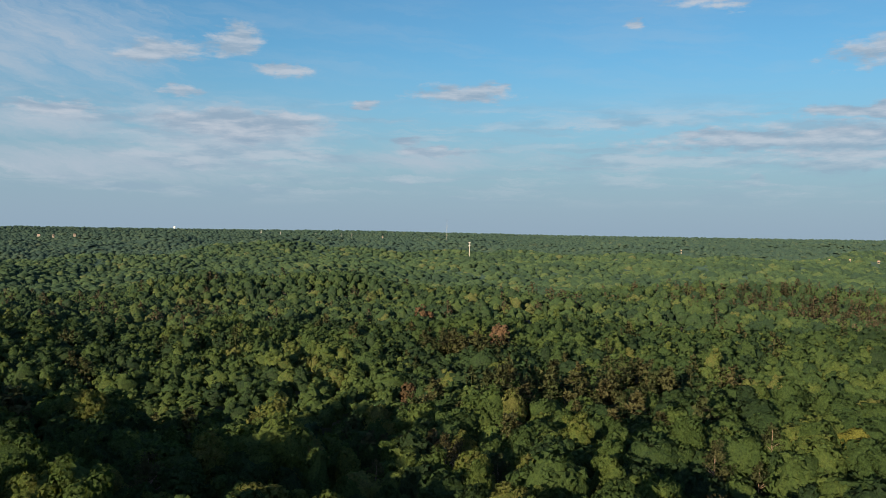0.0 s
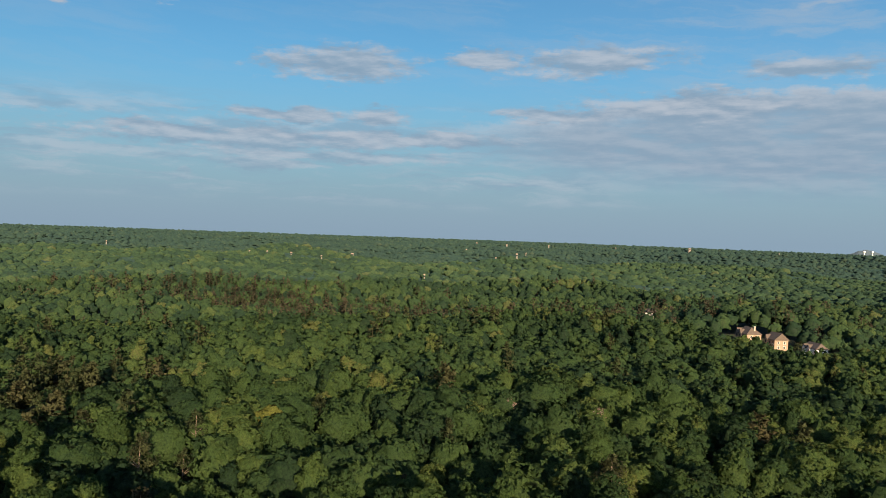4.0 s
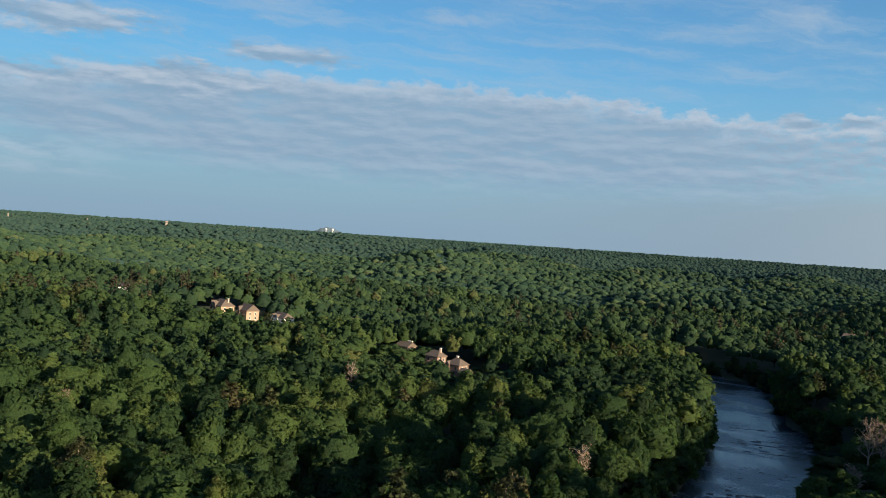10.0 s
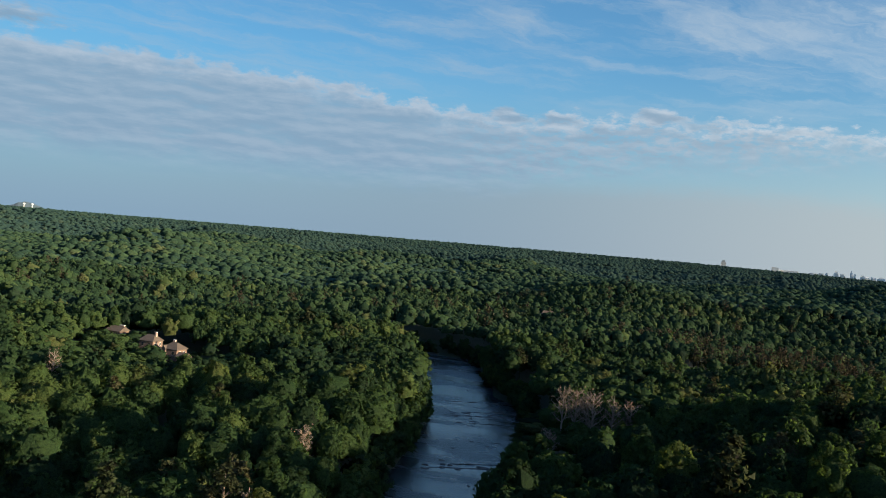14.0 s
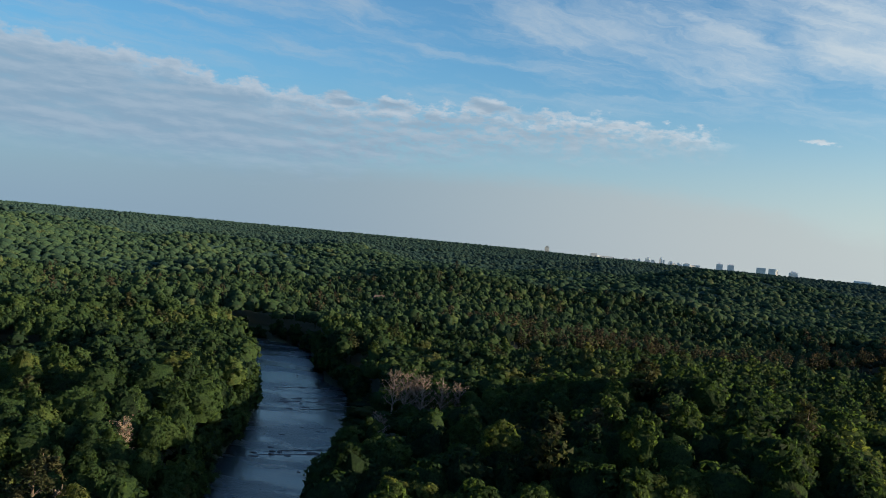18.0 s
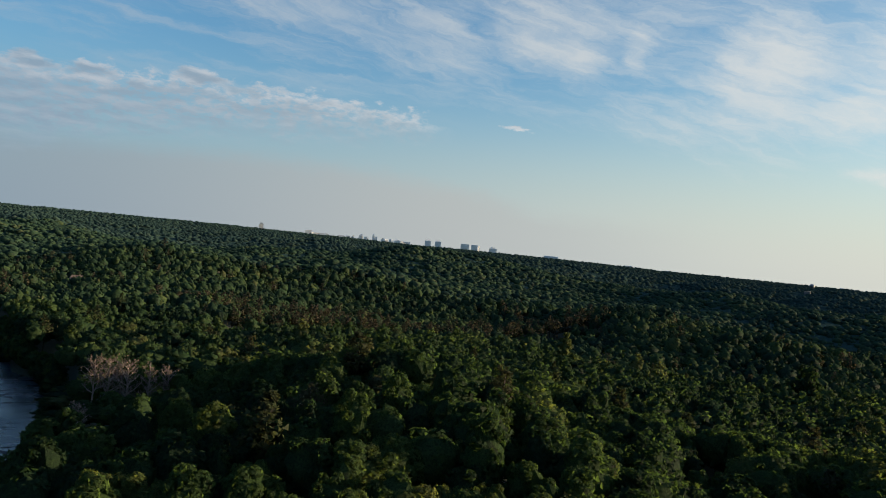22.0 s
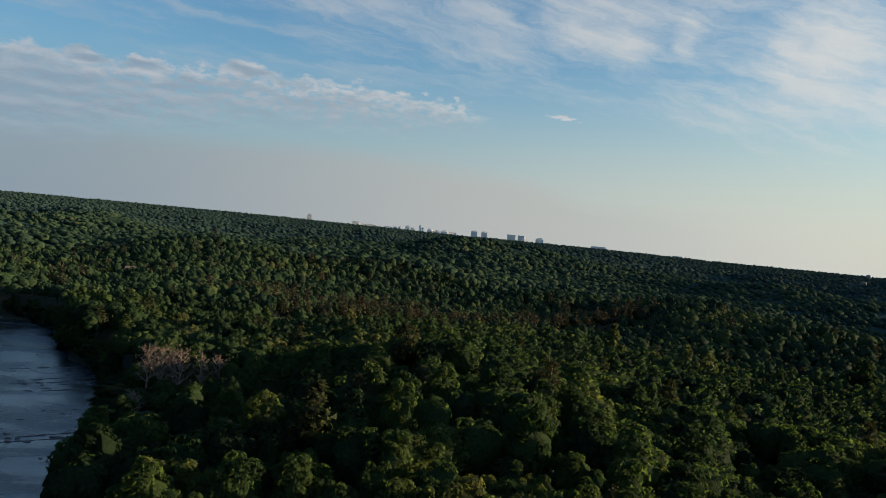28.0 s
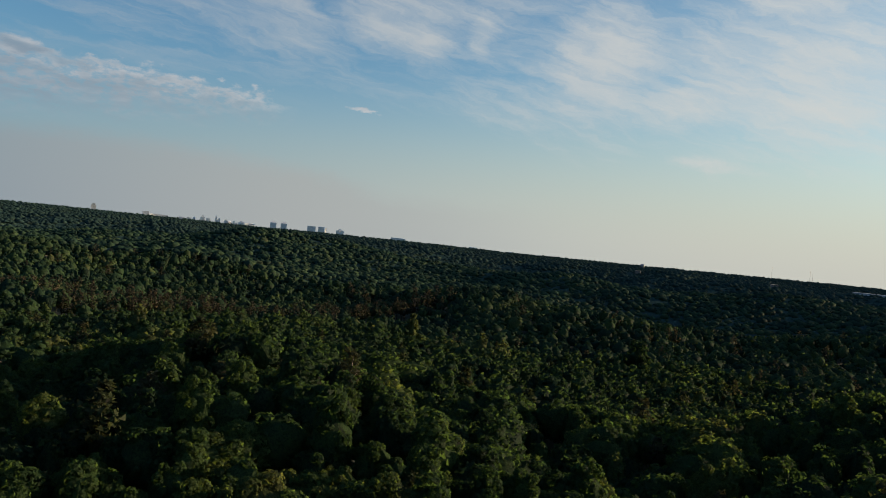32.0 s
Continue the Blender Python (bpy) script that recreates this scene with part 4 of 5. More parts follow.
snag_rng = np.random.default_rng(64)
for k in range(8):
    a, r = snag_rng.uniform(-112, -18), snag_rng.uniform(185, 330)
    x, y = polar(a, r)
    if float(to_bank(np.array([x]), np.array([y]))[0]) > 12:
        bare_tree(x, y, snag_rng.uniform(20, 24), snag_rng.uniform(2.6, 4.2), 300 + k, "half-dead tree with bare pale limbs among green crowns", "bare trees among the green wood")

# ---------------------------------------------------------------- rocks in the shoals
stone = plain("wet_stone", (0.06, 0.055, 0.05), 0.55, 0.0, 1.0, 0.35, 0.5)
rock_rng = np.random.default_rng(3)


def rock(x, y, sx, sy, sz):
    bm = bmesh.new()
    bmesh.ops.create_icosphere(bm, subdivisions=2, radius=1.0)
    for v in bm.verts:
        n = noise.noise(v.co * 1.3 + Vector((x, y, 0)))
        v.co = Vector((v.co.x * sx, v.co.y * sy, max(-0.5, v.co.z) * sz)) * (1 + 0.35 * n)
    e = bpy.data.meshes.new("river_rock")
    bm.to_mesh(e)
    bm.free()
    e.materials.append(stone)
    ob = new("river_rock", e)
    ob.location, ob.rotation_euler = (x, y, WATER_Z - 0.05), (0, 0, rock_rng.uniform(-0.3, 0.3))
    tagged(ob, "low dark wet rock breaking the river's surface", "rock", "rocks of the shoals")


for k in range(13):
    f = rock_rng.uniform()
    rock(-92 + 27 * f + rock_rng.normal() * 0.8, 303 + 13 * f + rock_rng.normal() * 3.0, rock_rng.uniform(0.7, 2.6), rock_rng.uniform(0.5, 0.9), rock_rng.uniform(0.3, 0.6))
for k in range(22):
    f = rock_rng.uniform()
    rock(-116 + 40 * f + rock_rng.normal() * 1.0, 396 + 20 * f + rock_rng.normal() * 9.0, rock_rng.uniform(0.7, 2.8), rock_rng.uniform(0.4, 0.8), rock_rng.uniform(0.25, 0.5))
def ledge(x0, y0, x1, y1, width):
    """A broken shelf of rock just under and over the water, across part of the river."""
    bm = bmesh.new()
    n = 26
    rows = []
    for k in range(n + 1):
        f = k / n
        x, y = x0 + (x1 - x0) * f, y0 + (y1 - y0) * f
        up = 0.32 * noise.noise(Vector((x * 0.35, y * 0.35, 3.0))) + 0.14
        w = width * (0.55 + 0.8 * abs(noise.noise(Vector((x * 0.2, y * 0.2, 9.0)))))
        rows.append([bm.verts.new((x, y + s * w + noise.noise(Vector((x * 0.3, s, 1.0))) * 0.8, WATER_Z + z)) for s, z in ((-1.2, -0.5), (-0.5, up), (0.4, up * 0.8), (1.3, -0.5))])
    for ra, rb in zip(rows, rows[1:]):
        for j in range(3):
            bm.faces.new((ra[j], rb[j], rb[j + 1], ra[j + 1]))
    me = bpy.data.meshes.new("rock_ledge")
    bm.to_mesh(me)
    bm.free()
    me.materials.append(stone)
    tagged(new("rock_ledge", me), "long broken rock ledge breaking the river's surface", "rock", "ledges of the shoals")


for spot in ((-90, 303, -68, 314, 1.0), (-84, 312, -66, 322, 0.7), (-112, 396, -80, 412, 1.1), (-104, 410, -78, 424, 0.9), (-96, 386, -74, 396, 0.7), (-86, 350, -72, 357, 0.6), (-122, 430, -92, 444, 0.9)):
    ledge(*spot)
for x, y in ((-78, 348), (-86, 352), (-95, 440), (-120, 470), (-64, 296), (-70, 288), (-90, 336)):
    rock(x, y, rock_rng.uniform(0.6, 1.4), 0.5, 0.3)

# ---------------------------------------------------------------- houses among the trees
stucco = plain("warm_stucco", (0.27, 0.19, 0.135), 0.85, 0.0, 0.8, 0.12, 0.2)
white_trim = plain("white_trim", (0.6, 0.58, 0.54), 0.6, 0.0, 1.5, 0.06, 0.1)
brick_wall = plain("brown_brick", (0.17, 0.115, 0.09), 0.9, 0.0, 2.0, 0.25, 0.3)
chimney_mat = plain("chimney_brick", (0.42, 0.3, 0.24), 0.9, 0.0, 2.0, 0.25, 0.3)
pane_mat, pane_net = material("window_glass")
finish(pane_net, principled(pane_net, (0.03, 0.035, 0.04), 0.08))


def shingle():
    m, net = material("roof_shingle")
    at = net.node("ShaderNodeTexCoord").outputs["Object"]
    rows = net.math("FRACT", net.math("MULTIPLY", net.split(at)[2], 3.0))
    f = net.math("ADD", net.math("MULTIPLY", net.noise(at, 4.0, 4.0), 0.7), net.math("MULTIPLY", rows, 0.3))
    finish(net, principled(net, net.ramp(f, (0.25, (0.06, 0.047, 0.038)), (0.75, (0.115, 0.088, 0.07))), 0.9, 0.0, f, 0.5, 0.05))
    return m


roof_mat = shingle()


def box(bm, x0, x1, y0, y1, z0, z1):
    v = [bm.verts.new((x, y, z)) for z in (z0, z1) for y in (y0, y1) for x in (x0, x1)]
    for f in ((0, 2, 3, 1), (4, 5, 7, 6), (0, 1, 5, 4), (1, 3, 7, 5), (3, 2, 6, 7), (2, 0, 4, 6)):
        bm.faces.new([v[i] for i in f])


def solid(parts_of, *boxes):
    bm = bmesh.new()
    for b in boxes:
        box(bm, *b)
    return bm


def roof_form(x0, x1, y0, y1, z, rise, hip, thick=0.25):
    """A roof with its ridge along x; hip: how far the ends slope in."""
    bm = bmesh.new()
    ym = (y0 + y1) / 2
    low = [bm.verts.new(p) for p in ((x0, y0, z), (x1, y0, z), (x1, y1, z), (x0, y1, z))]
    up = [bm.verts.new((p.co.x, p.co.y, z + thick)) for p in low]
    ra, rb = bm.verts.new((x0 + hip, ym, z + rise)), bm.verts.new((x1 - hip, ym, z + rise))
    bm.faces.new(low[::-1])
    for k in range(4):
        bm.faces.new((low[k], low[(k + 1) % 4], up[(k + 1) % 4], up[k]))
    bm.faces.new((up[0], up[1], rb, ra))
    bm.faces.new((up[2], up[3], ra, rb))
    bm.faces.new((up[1], up[2], rb))
    bm.faces.new((up[3], up[0], ra))
    return bm


def house(label, x, y, turn, w, d, tall, rise, hip, wall_mat, gables=(), chimneys=(), lift=0.0):
    """A house whose front looks along its own -y. gables: (x, width, height) of front gables with white trim."""
    e = new("house")
    tagged(e, label, "house", "houses in the wood")
    part("wall", solid(e, (-w / 2, w / 2, -d / 2, d / 2, -6, tall)), wall_mat, e)
    if not hip:
        bm = bmesh.new()
        for sx in (-w / 2, w / 2 - 0.3):
            f = [bm.verts.new((sx + o, yy, zz)) for o in (0, 0.3) for yy, zz in ((-d / 2, tall), (d / 2, tall), (0, tall + rise - 0.3))]
            bm.faces.new((f[0], f[1], f[2])), bm.faces.new((f[3], f[5], f[4]))
            for a, b in ((0, 1), (1, 2), (2, 0)):
                bm.faces.new((f[a], f[a + 3], f[b + 3], f[b]))
        part("gable_wall", bm, wall_mat, e)
    part("roof", roof_form(-w / 2 - 0.5, w / 2 + 0.5, -d / 2 - 0.5, d / 2 + 0.5, tall, rise, hip), roof_mat, e)
    for gx, gw, gh in gables:
        bm = bmesh.new()
        f = [bm.verts.new((gx + p, yy, q)) for yy in (-d / 2 - 0.9, -d * 0.1) for p, q in ((-gw / 2, -6), (gw / 2, -6), (gw / 2, tall), (0, tall + gh), (-gw / 2, tall))]
        bm.faces.new(f[:5]), bm.faces.new(f[5:][::-1])
        for a in range(5):
            b = (a + 1) % 5
            bm.faces.new((f[a], f[a + 5], f[b + 5], f[b]))
        g = part("front_gable", bm, wall_mat, e)
        for sgn in (-1, 1):
            bm = bmesh.new()
            q = [bm.verts.new((gx + sgn * p, yy, z)) for p, z in ((gw / 2 + 0.3, tall - 0.2), (0, tall + gh + 0.1), (0, tall + gh + 0.35), (gw / 2 + 0.3, tall + 0.05)) for yy in (-d / 2 - 1.2, -d * 0.1)]
            for a in range(4):
                b = (a + 1) % 4
                bm.faces.new((q[2 * a], q[2 * a + 1], q[2 * b + 1], q[2 * b]))
            bm.faces.new(q[0::2]), bm.faces.new(q[1::2][::-1])
            part("gable_roof", bm, roof_mat, e)
        wq = part("window", solid(g, (gx - 0.6, gx + 0.6, -d / 2 - 0.96, -d / 2 - 0.86, tall - 2.2, tall - 0.6)), pane_mat, g)
    for sx, nx in ((w / 2, 1), (-w / 2, -1)):
        for yy in (-d * 0.22, d * 0.22):
            for zz in (tall - 2.4, tall - 5.4):
                a, b = sorted((sx - nx * 0.05, sx + nx * 0.05))
                wn = part("window", solid(e, (a, b, yy - 0.6, yy + 0.6, zz, zz + 1.5)), pane_mat, e)
                fr = sorted((sx - nx * 0.04, sx + nx * 0.08))
                part("window_frame", solid(e, (*fr, yy - 0.75, yy - 0.6, zz - 0.15, zz + 1.65), (*fr, yy + 0.6, yy + 0.75, zz - 0.15, zz + 1.65), (*fr, yy - 0.6, yy + 0.6, zz + 1.5, zz + 1.65), (*fr, yy - 0.6, yy + 0.6, zz - 0.15, zz)), white_trim, wn)
    k = int(w // 3.2)
    for i in range(k):
        xx = -w / 2 + (i + 0.5) * w / k
        if any(abs(xx - g[0]) < g[1] / 2 + 0.7 for g in gables):
            continue
        wn = part("window", solid(e, (xx - 0.6, xx + 0.6, -d / 2 - 0.05, -d / 2 + 0.05, tall - 2.4, tall - 0.9)), pane_mat, e)
        part("window_sill", solid(e, (xx - 0.75, xx + 0.75, -d / 2 - 0.16, -d / 2 - 0.02, tall - 2.55, tall - 2.4)), white_trim, wn)
    for cx, cy, ch in chimneys:
        c = part("chimney", solid(e, (cx - 0.55, cx + 0.55, cy - 0.45, cy + 0.45, tall, tall + rise + ch)), chimney_mat, e)
        part("chimney_cap", solid(e, (cx - 0.7, cx + 0.7, cy - 0.6, cy + 0.6, tall + rise + ch, tall + rise + ch + 0.25)), white_trim, c)
    e.location, e.rotation_euler = (x, y, ground_at(x, y) + lift), (0, 0, radians(turn))


house("large stucco house with brown hip roof and white gables", -458, 391, -12, 15, 10, 8.0, 4.6, 3.8, stucco, ((-4.6, 3.6, 3.0), (-0.6, 3.2, 2.6)), ((5.6, 1.0, 0.4),), 1.5)
house("stucco house with steep brown roof and sunlit gable end", -443.5, 401.5, -12, 12, 9.5, 7.0, 4.6, 0.0, stucco, ((-3.4, 3.0, 2.6),), (), 3.0)
house("long low house with grey-brown roof and white gables", -420, 411, -12, 16, 8, 4.6, 3.6, 2.2, white_trim, ((-4.5, 2.8, 2.0), (0.5, 2.8, 2.0)), (), 8.3)
house("small brick house with brown roof and two chimneys", -290, 381, -5, 9, 7, 6.8, 2.6, 0.0, brick_wall, (), ((1.8, 0.5, 0.4), (3.6, 0.5, 0.4)), 2.5)
house("brown brick house with tall chimney and hip roof", -266, 377, -5, 8.6, 7.5, 6.0, 3.2, 2.6, brick_wall, (), ((2.6, 0.3, 1.2),), 2.0)
house("brown brick house with a pyramid roof and chimney", -249, 373, -5, 9, 8.0, 6.0, 3.4, 3.6, brick_wall, ((-3.0, 2.4, 1.6),), ((-0.6, 0.4, 0.8),), 2.0)
house("small brick outbuilding half hidden by trees", -239, 366, -5, 5, 5, 5.4, 2.4, 0.0, brick_wall, (), (), 1.5)
house("pale house roof showing among the trees", -134, 812, 10, 12, 9, 17.0, 3.5, 2.0, white_trim, (), (), 0.0)
house("small pale roof showing among the trees", -546, 374, 50, 8, 7, 20.0, 3.0, 2.0, white_trim, (), (), 0.0)

# ---------------------------------------------------------------- towers, masts and far buildings
mast_paint = plain("mast_paint", (0.32, 0.33, 0.34), 0.6, 0.0, 0.3, 0.1, 0.05)
white_paint = plain("white_paint", (0.7, 0.7, 0.69), 0.5, 0.0, 0.05, 0.05, 0.05)
steel = plain("galvanised_steel", (0.17, 0.18, 0.19), 0.55, 0.3, 0.5, 0.15, 0.1)
far_wall = plain("pale_far_wall", (0.17, 0.15, 0.13), 0.8, 0.0, 0.05, 0.08, 0.05)
far_roof = plain("brown_far_roof", (0.3, 0.22, 0.18), 0.9, 0.0, 0.1, 0.15, 0.1)
tower_mats = [plain("pale_concrete", (0.82, 0.8, 0.77), 0.8, 0.0, 0.02, 0.05, 0.05), plain("grey_concrete", (0.76, 0.75, 0.72), 0.8, 0.0, 0.02, 0.1, 0.05),
              plain("warm_facade", (0.5, 0.44, 0.4), 0.8, 0.0, 0.02, 0.1, 0.05)]
band_mat = plain("dark_glazing", (0.56, 0.56, 0.55), 0.3, 0.0, 0.05, 0.15, 0.05)


def at_el(az_deg, el_deg, r):
    a = radians(az_deg)
    return r * math.sin(a), r * math.cos(a), EYE[2] + r * math.tan(radians(el_deg))


def round_part(parent, name, mat, profile, sides=14, at=(0, 0)):
    """A turned part: rings of (radius, height)."""
    bm = bmesh.new()
    tube(bm, [(at[0], at[1], z) for r, z in profile], [r for r, z in profile], sides)
    return part(name, bm, mat, parent)


def cell_tower(az_deg, top_el, r):
    x, y, z = at_el(az_deg, top_el, r)
    g = ground_at(x, y)
    e = tagged(new("cell_tower"), "pale grey telephone mast with a ring of antennas above the trees", "tower")
    h = z - g
    round_part(e, "pole", mast_paint, ((0.7, -2), (0.55, h * 0.6), (0.4, h)), 10)
    for k, zz in enumerate((h - 1.5, h - 7.5)):
        p = part("platform", solid(e, (-2.4, 2.4, -0.2, 0.2, zz, zz + 0.3), (-0.2, 0.2, -2.4, -0.24, zz, zz + 0.3), (-0.2, 0.2, 0.24, 2.4, zz, zz + 0.3)), mast_paint, e)
        for q in range(8):
            c, s = math.cos(q * 0.785) * 2.2, math.sin(q * 0.785) * 2.2
            part("antenna", solid(e, (c - 0.2, c + 0.2, s - 0.2, s + 0.2, zz - 0.8, zz + 1.2)), mast_paint, p)
    e.location = (x, y, g)


def lattice_mast(az_deg, top_el, r, half=0.45, label="thin steel lattice mast rising over the horizon"):
    x, y, z = at_el(az_deg, top_el, r)
    g = ground_at(x, y)
    e = tagged(new("radio_mast"), label, "mast", "masts on the horizon")
    h = z - g
    for k in range(3):
        c, s = math.cos(k * 2.0944), math.sin(k * 2.0944)
        bm = bmesh.new()
        tube(bm, [(c * half, s * half, -2), (c * half, s * half, h)], [0.12, 0.12], 5)
        part("leg", bm, steel, e)
    for k in range(int(h / 4)):
        bm = bmesh.new()
        for q in range(3):
            a0, a1 = q * 2.0944, (q + 1) * 2.0944
            tube(bm, [(math.cos(a0) * half, math.sin(a0) * half, k * 4.0), (math.cos(a1) * half, math.sin(a1) * half, k * 4.0 + 3.6)], [0.07, 0.07], 4)
        part("brace", bm, steel, e)
    e.location = (x, y, g)


def water_tower(az_deg, top_el, r, bulb, mat=None, label="white bulb-shaped water tower on the horizon"):
    x, y, z = at_el(az_deg, top_el, r)
    g = ground_at(x, y)
    e = tagged(new("water_tower"), label, "water tower", "water towers")
    h = z - g
    mat = mat or white_paint
    round_part(e, "pedestal", mat, ((bulb * 0.55, -2), (bulb * 0.3, 5), (bulb * 0.26, h - bulb * 1.7), (bulb * 0.5, h - bulb * 1.35)))
    round_part(e, "tank", mat, [(max(0.05, bulb * math.cos(a)), h - bulb * 0.75 + bulb * 0.75 * math.sin(a)) for a in [-1.05 + 2.62 * k / 9 for k in range(10)]])
    e.location = (x, y, g)


def treetop_range(az_deg, el_deg):
    """How far off a line of sight sinks into the treetops."""
    for r in range(600, 4650, 25):
        x, y, z = at_el(az_deg, el_deg, r)
        if z < ground_at(x, y) + 22.0:
            return r
    return 4650


def far_house(az_deg, el_deg, w, tall, mat=None):
    """A distant pale building: body, roof and a row of windows. el_deg: where its foot sinks into the treetops."""
    r = treetop_range(az_deg, el_deg)
    x, y, z = at_el(az_deg, el_deg, r)
    w, z = w * r / 2000.0, z + 1.2 * r / 1000.0
    e = tagged(new("far_house"), "pale distant house showing through the treetops", "house", "far houses")
    part("wall", solid(e, (-w / 2, w / 2, -w * 0.3, w * 0.3, -22, 0)), mat or far_wall, e)
    part("roof", roof_form(-w / 2 - 0.5, w / 2 + 0.5, -w * 0.3 - 0.5, w * 0.3 + 0.5, 0.02, tall, w * 0.12), far_roof if mat is None else mat, e)
    for k in range(3):
        xx = (k - 1) * w * 0.28
        part("window", solid(e, (xx - 0.7, xx + 0.7, -w * 0.3 - 0.08, -w * 0.3 + 0.05, -2.6, -1.0)), pane_mat, e)
    e.location, e.rotation_euler = (x, y, z), (0, 0, radians(-az_deg + (az_deg * 37) % 50 - 25))


def tower_block(az_deg, top_el, width_deg, r, mat, shape="flat", depth=0.7, base=None, label="hazy tower block on the skyline"):
    """A far high-rise with banded glazing. top_el: where its roof shows; shape: flat, stepped or pointed."""
    x, y, z = at_el(az_deg, top_el - 0.05, r)
    g = ground_at(x, y)
    e = tagged(new("tower_block"), label, "building", "skyline buildings")
    h, w = z - g, r * radians(width_deg)
    d = w * depth
    body_h = h * (1.0 if shape == "flat" else 0.86)
    part("body", solid(e, (-w / 2, w / 2, -d / 2, d / 2, -3, body_h)), mat, e)
    if shape == "stepped":
        part("crown_block", solid(e, (-w * 0.3, w * 0.3, -d * 0.3, d * 0.3, body_h, h)), mat, e)
    if shape == "pointed":
        bm = bmesh.new()
        b = [bm.verts.new(p) for p in ((-w / 2, -d / 2, body_h), (w / 2, -d / 2, body_h), (w / 2, d / 2, body_h), (-w / 2, d / 2, body_h))]
        t = [bm.verts.new(p) for p in ((-w * 0.15, -d * 0.15, h), (w * 0.15, -d * 0.15, h), (w * 0.15, d * 0.15, h), (-w * 0.15, d * 0.15, h))]
        bm.faces.new(t), bm.faces.new(b[::-1])
        for k in range(4):
            n = (k + 1) % 4
            bm.faces.new((b[k], b[n], t[n], t[k]))
        part("roof", bm, mat, e)
    zz = body_h - 2.6
    while zz > max(3.0, body_h - 46):
        part("window_band", solid(e, (-w * 0.46, w * 0.46, -d / 2 - 0.25, -d / 2 + 0.02, zz - 1.5, zz)), band_mat, e)
        zz -= 3.8
    e.location, e.rotation_euler = (x, y, g), (0, 0, radians(-az_deg))


cell_tower(-104.98, -0.88, 1750)
lattice_mast(-106.52, 0.65, 2600)
for az_deg, top in ((-118.85, -0.28), (-117.6, -0.35)):
    cell_tower(az_deg, top, 3300)
for az_deg, top in ((-115.3, -0.38), (-114.6, -0.36), (-113.6, -0.4), (-112.9, -0.4)):
    lattice_mast(az_deg, top, 3000, 0.7)
for az_deg, r in ((-43.13, 4300), (-42.68, 4310)):
    water_tower(az_deg, -0.12, r, 6.0)
water_tower(-124.3, -0.08, 4700, 6.0)
water_tower(37.24, -0.34, 3300, 10.0, steel, "dark round water tank above the far trees")
for az_deg, top in ((45.18, 0.3), (47.4, 0.26), (47.55, 0.16)):
    lattice_mast(az_deg, top, 3600)
lattice_mast(12.3, -0.78, 2100, 0.8, "pale steel mast rising from the wood")
for az_deg, el_deg, far, w, tall in ((-132.2, -0.66, 3300, 34, 3), (-131.4, -0.68, 3300, 22, 3), (-130.2, -0.62, 3350, 26, 3), (-110.84, -0.55, 3000, 15, 4), (-81.16, -1.56, 1760, 8, 4), (-82.3, -1.58, 1760, 6, 3),
                             (-79.6, -1.6, 1720, 13, 4), (-75.55, -1.55, 1740, 15, 5), (-77.6, -1.75, 1600, 7, 3), (-91.1, -1.2, 2100, 7, 4), (-90.4, -1.18, 2100, 6, 4), (-64.5, -1.2, 2200, 14, 4), (-63.9, -1.1, 2250, 9, 4),
                             (-67.9, -1.0, 2400, 9, 5), (-67.2, -0.52, 3900, 26, 3), (-65.2, -0.54, 3900, 20, 3), (-62.4, -0.52, 3950, 16, 3), (-65.9, -1.5, 1900, 6, 3), (-53.3, -0.38, 4100, 40, 3),
                             (-47.9, -0.45, 4000, 14, 3), (-58.0, -0.5, 4000, 12, 3), (-70.67, -2.8, 1010, 5, 3)):
    far_house(az_deg, el_deg - 0.09, w * 560.0 / far, tall * 0.4)
far_house(37.0, -0.9, 12, 1.0, far_wall)
far_house(45.4, -0.88, 16, 1.0, far_wall)

tower_block(1.5, 0.12, 0.3, 4400, plain("dark_facade", (0.26, 0.29, 0.31), 0.7, 0.0, 0.02, 0.1, 0.05), "stepped", label="dark tower standing apart on the skyline")
tower_block(4.6, -0.06, 0.42, 4400, white_paint, "flat", label="white block on the skyline")
tower_block(5.4, -0.18, 1.1, 4420, white_paint, "flat", 0.3, label="long white building on the skyline")
sky_rng = np.random.default_rng(42)
for k in range(19):
    f = k / 18
    tower_block(6.6 + 4.0 * f + sky_rng.uniform(-0.2, 0.2), -0.2 + 0.26 * math.exp(-((f - 0.55) / 0.3) ** 2) * sky_rng.uniform(0.1, 1.2), sky_rng.uniform(0.06, 0.3), 4550 + 20 * (k % 3), tower_mats[k % 2], ("flat", "stepped", "pointed")[k % 3])
tower_block(10.55, -0.12, 0.42, 4450, tower_mats[0], "stepped")
tower_block(11.1, -0.2, 0.6, 4480, tower_mats[0])
tower_block(12.6, 0.12, 0.4, 4400, tower_mats[1], "pointed")
tower_block(13.28, 0.12, 0.4, 4400, tower_mats[1], "pointed")
tower_block(15.1, 0.03, 0.55, 4350, tower_mats[1])
tower_block(15.75, 0.03, 0.42, 4350, tower_mats[1], "flat")
tower_block(16.05, -0.02, 0.1, 4360, tower_mats[1])
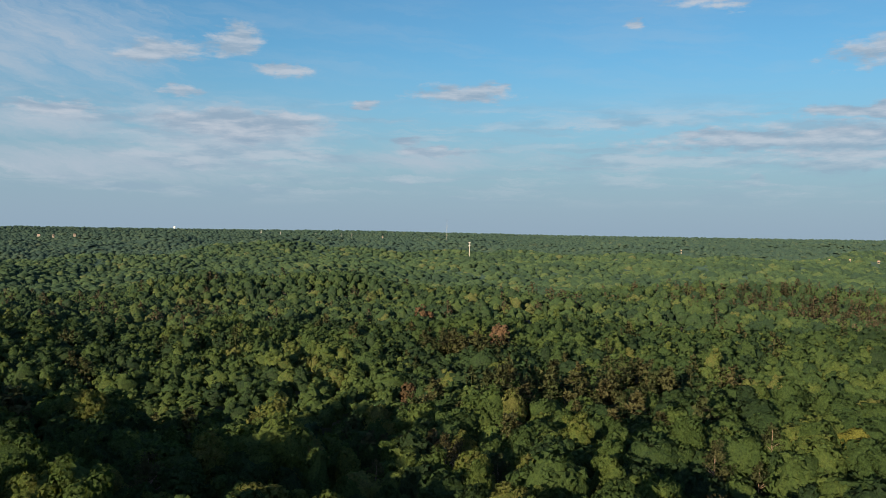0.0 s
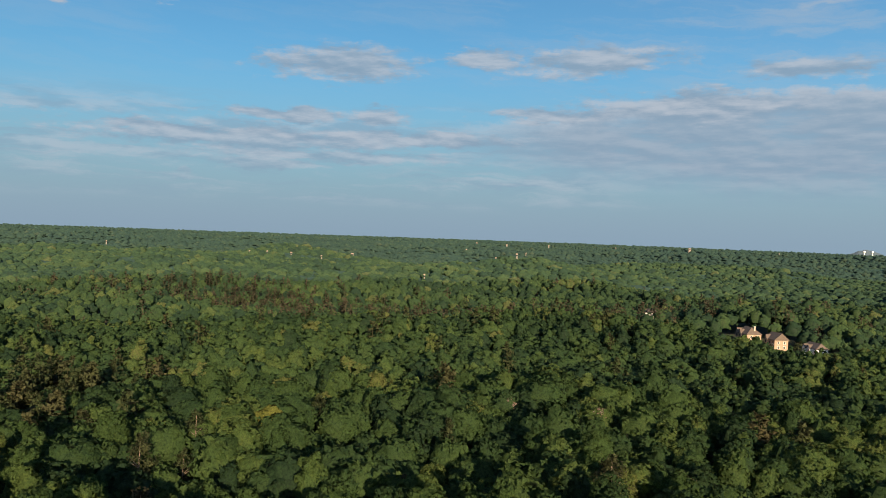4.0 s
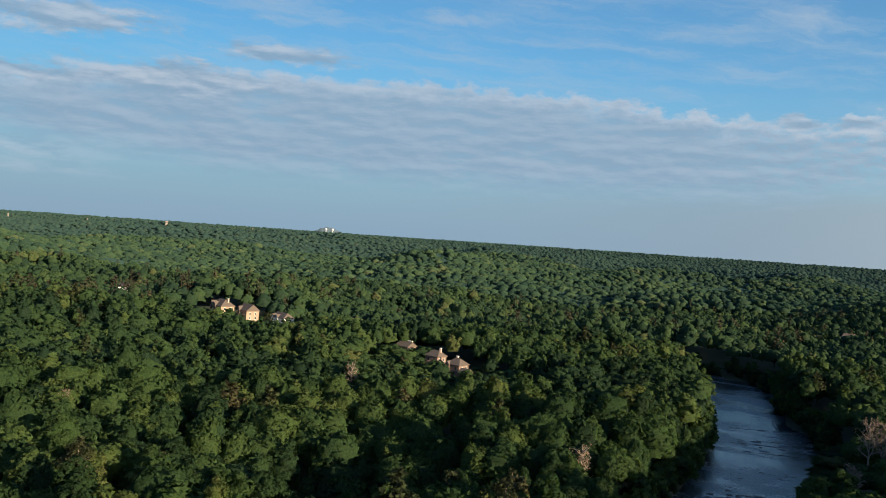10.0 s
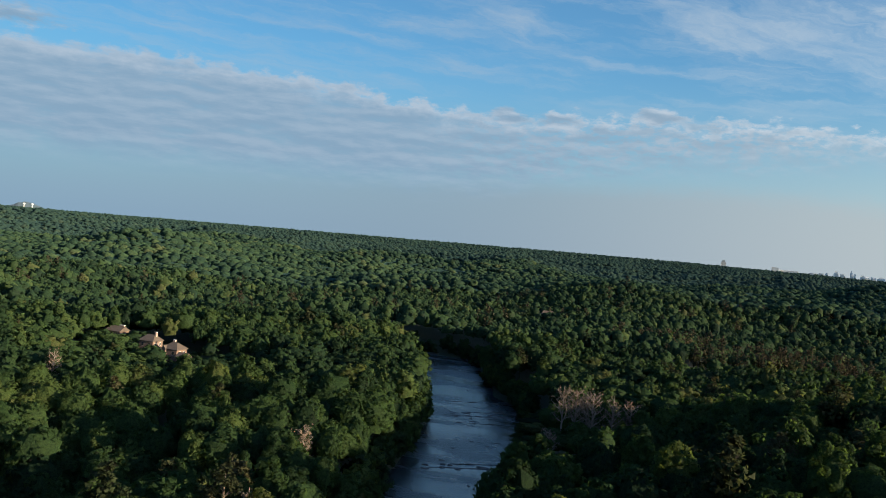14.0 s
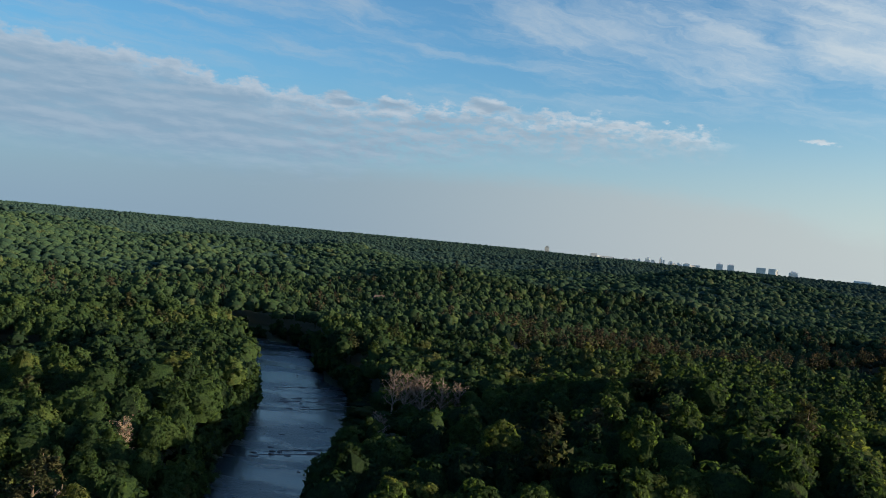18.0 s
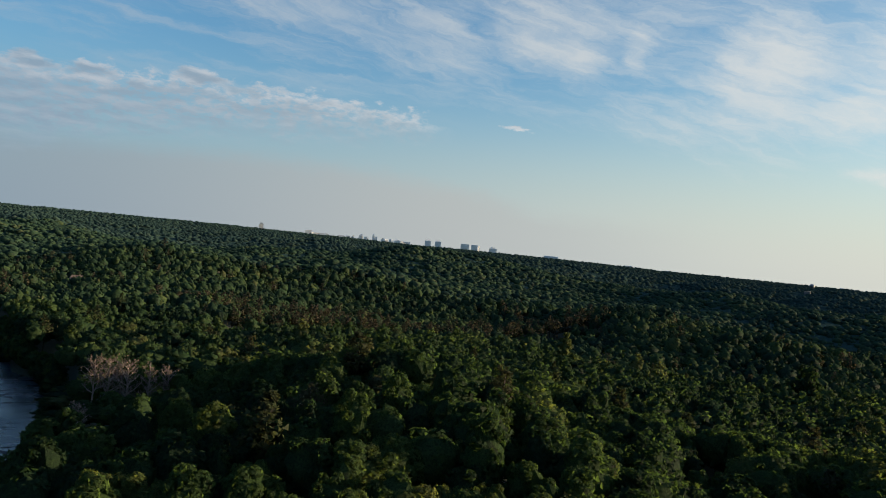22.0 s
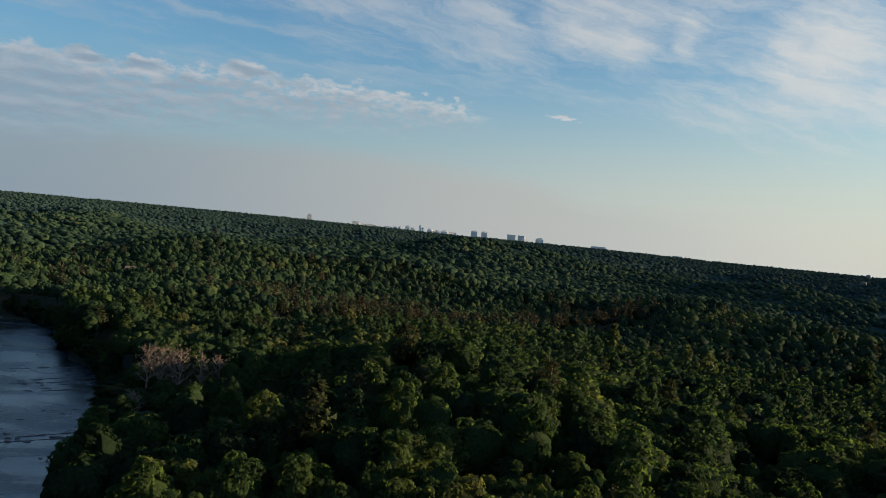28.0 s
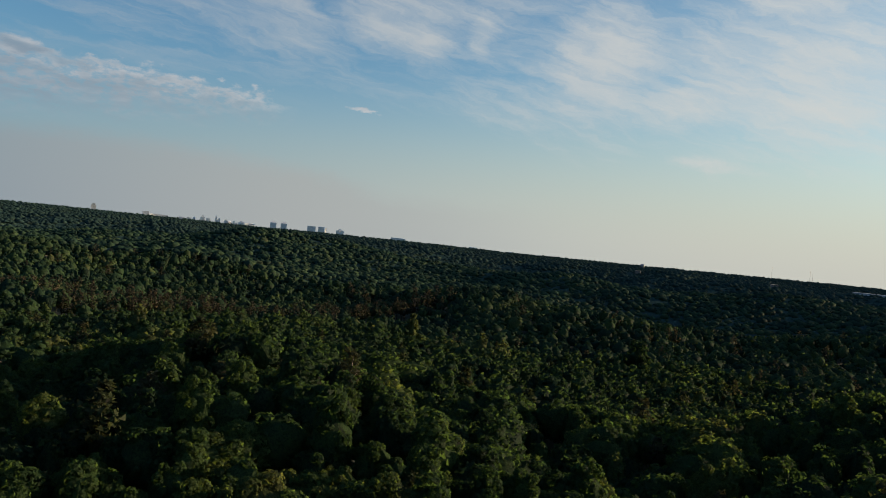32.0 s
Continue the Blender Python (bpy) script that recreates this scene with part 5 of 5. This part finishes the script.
tower_block(17.0, 0.0, 0.52, 4400, tower_mats[0], "stepped")
tower_block(20.9, -0.2, 0.95, 4400, tower_mats[0])
for az_deg, top, wd in ((22.0, -0.3, 0.4), (26.0, -0.26, 0.9), (28.6, -0.32, 0.5), (38.9, -0.3, 0.36), (40.4, -0.36, 0.5), (41.6, -0.36, 0.9), (42.6, -0.4, 0.4), (49.4, -0.4, 0.3), (45.9, -0.4, 0.4)):
    tower_block(az_deg, top - 0.06, wd * 0.6, 4500, tower_mats[0])
office_wall = plain("office_wall", (0.2, 0.23, 0.26), 0.6, 0.0, 0.1, 0.15, 0.05)
tower_block(51.2, -0.7, 2.7, 2250, office_wall, "flat", 0.5, label="dark office block with banded windows above the trees")

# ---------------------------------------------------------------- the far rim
# the dome's colour holds the blue of distance haze
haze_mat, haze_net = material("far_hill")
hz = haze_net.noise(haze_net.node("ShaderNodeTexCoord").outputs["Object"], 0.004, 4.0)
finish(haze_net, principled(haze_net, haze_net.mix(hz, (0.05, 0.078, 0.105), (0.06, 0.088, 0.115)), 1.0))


def far_hill(name, label, az_deg, width_deg, top_el, r, power=2.0):
    """A rounded hill on the horizon, a low dome in depth and width."""
    bm = bmesh.new()
    bx, by, bz = at_el(az_deg, top_el, r)
    wide = r * radians(width_deg)
    rows = []
    for i in range(7):
        row = []
        for j in range(41):
            u, v = j / 20 - 1, i / 3 - 1
            lift = math.exp(-3.2 * (abs(u) ** power + v * v)) + 0.03 * math.sin(j * 1.7) * (1 - u * u)
            row.append(bm.verts.new((u * wide, v * 50, -60 + 60 * lift)))
        rows.append(row)
    for ra, rb in zip(rows, rows[1:]):
        for j in range(40):
            bm.faces.new((ra[j], ra[j + 1], rb[j + 1], rb[j]))
    me = bpy.data.meshes.new(name)
    bm.to_mesh(me)
    bm.free()
    me.materials.append(haze_mat)
    ob = new(name, me)
    ob.location, ob.rotation_euler = (bx, by, bz), (0, 0, radians(-az_deg))
    tagged(ob, label, "hill", kind="structure")


far_hill("backdrop", "granite dome on the horizon, blue with painted-in haze", -43.0, 2.2, -0.06, 4850)
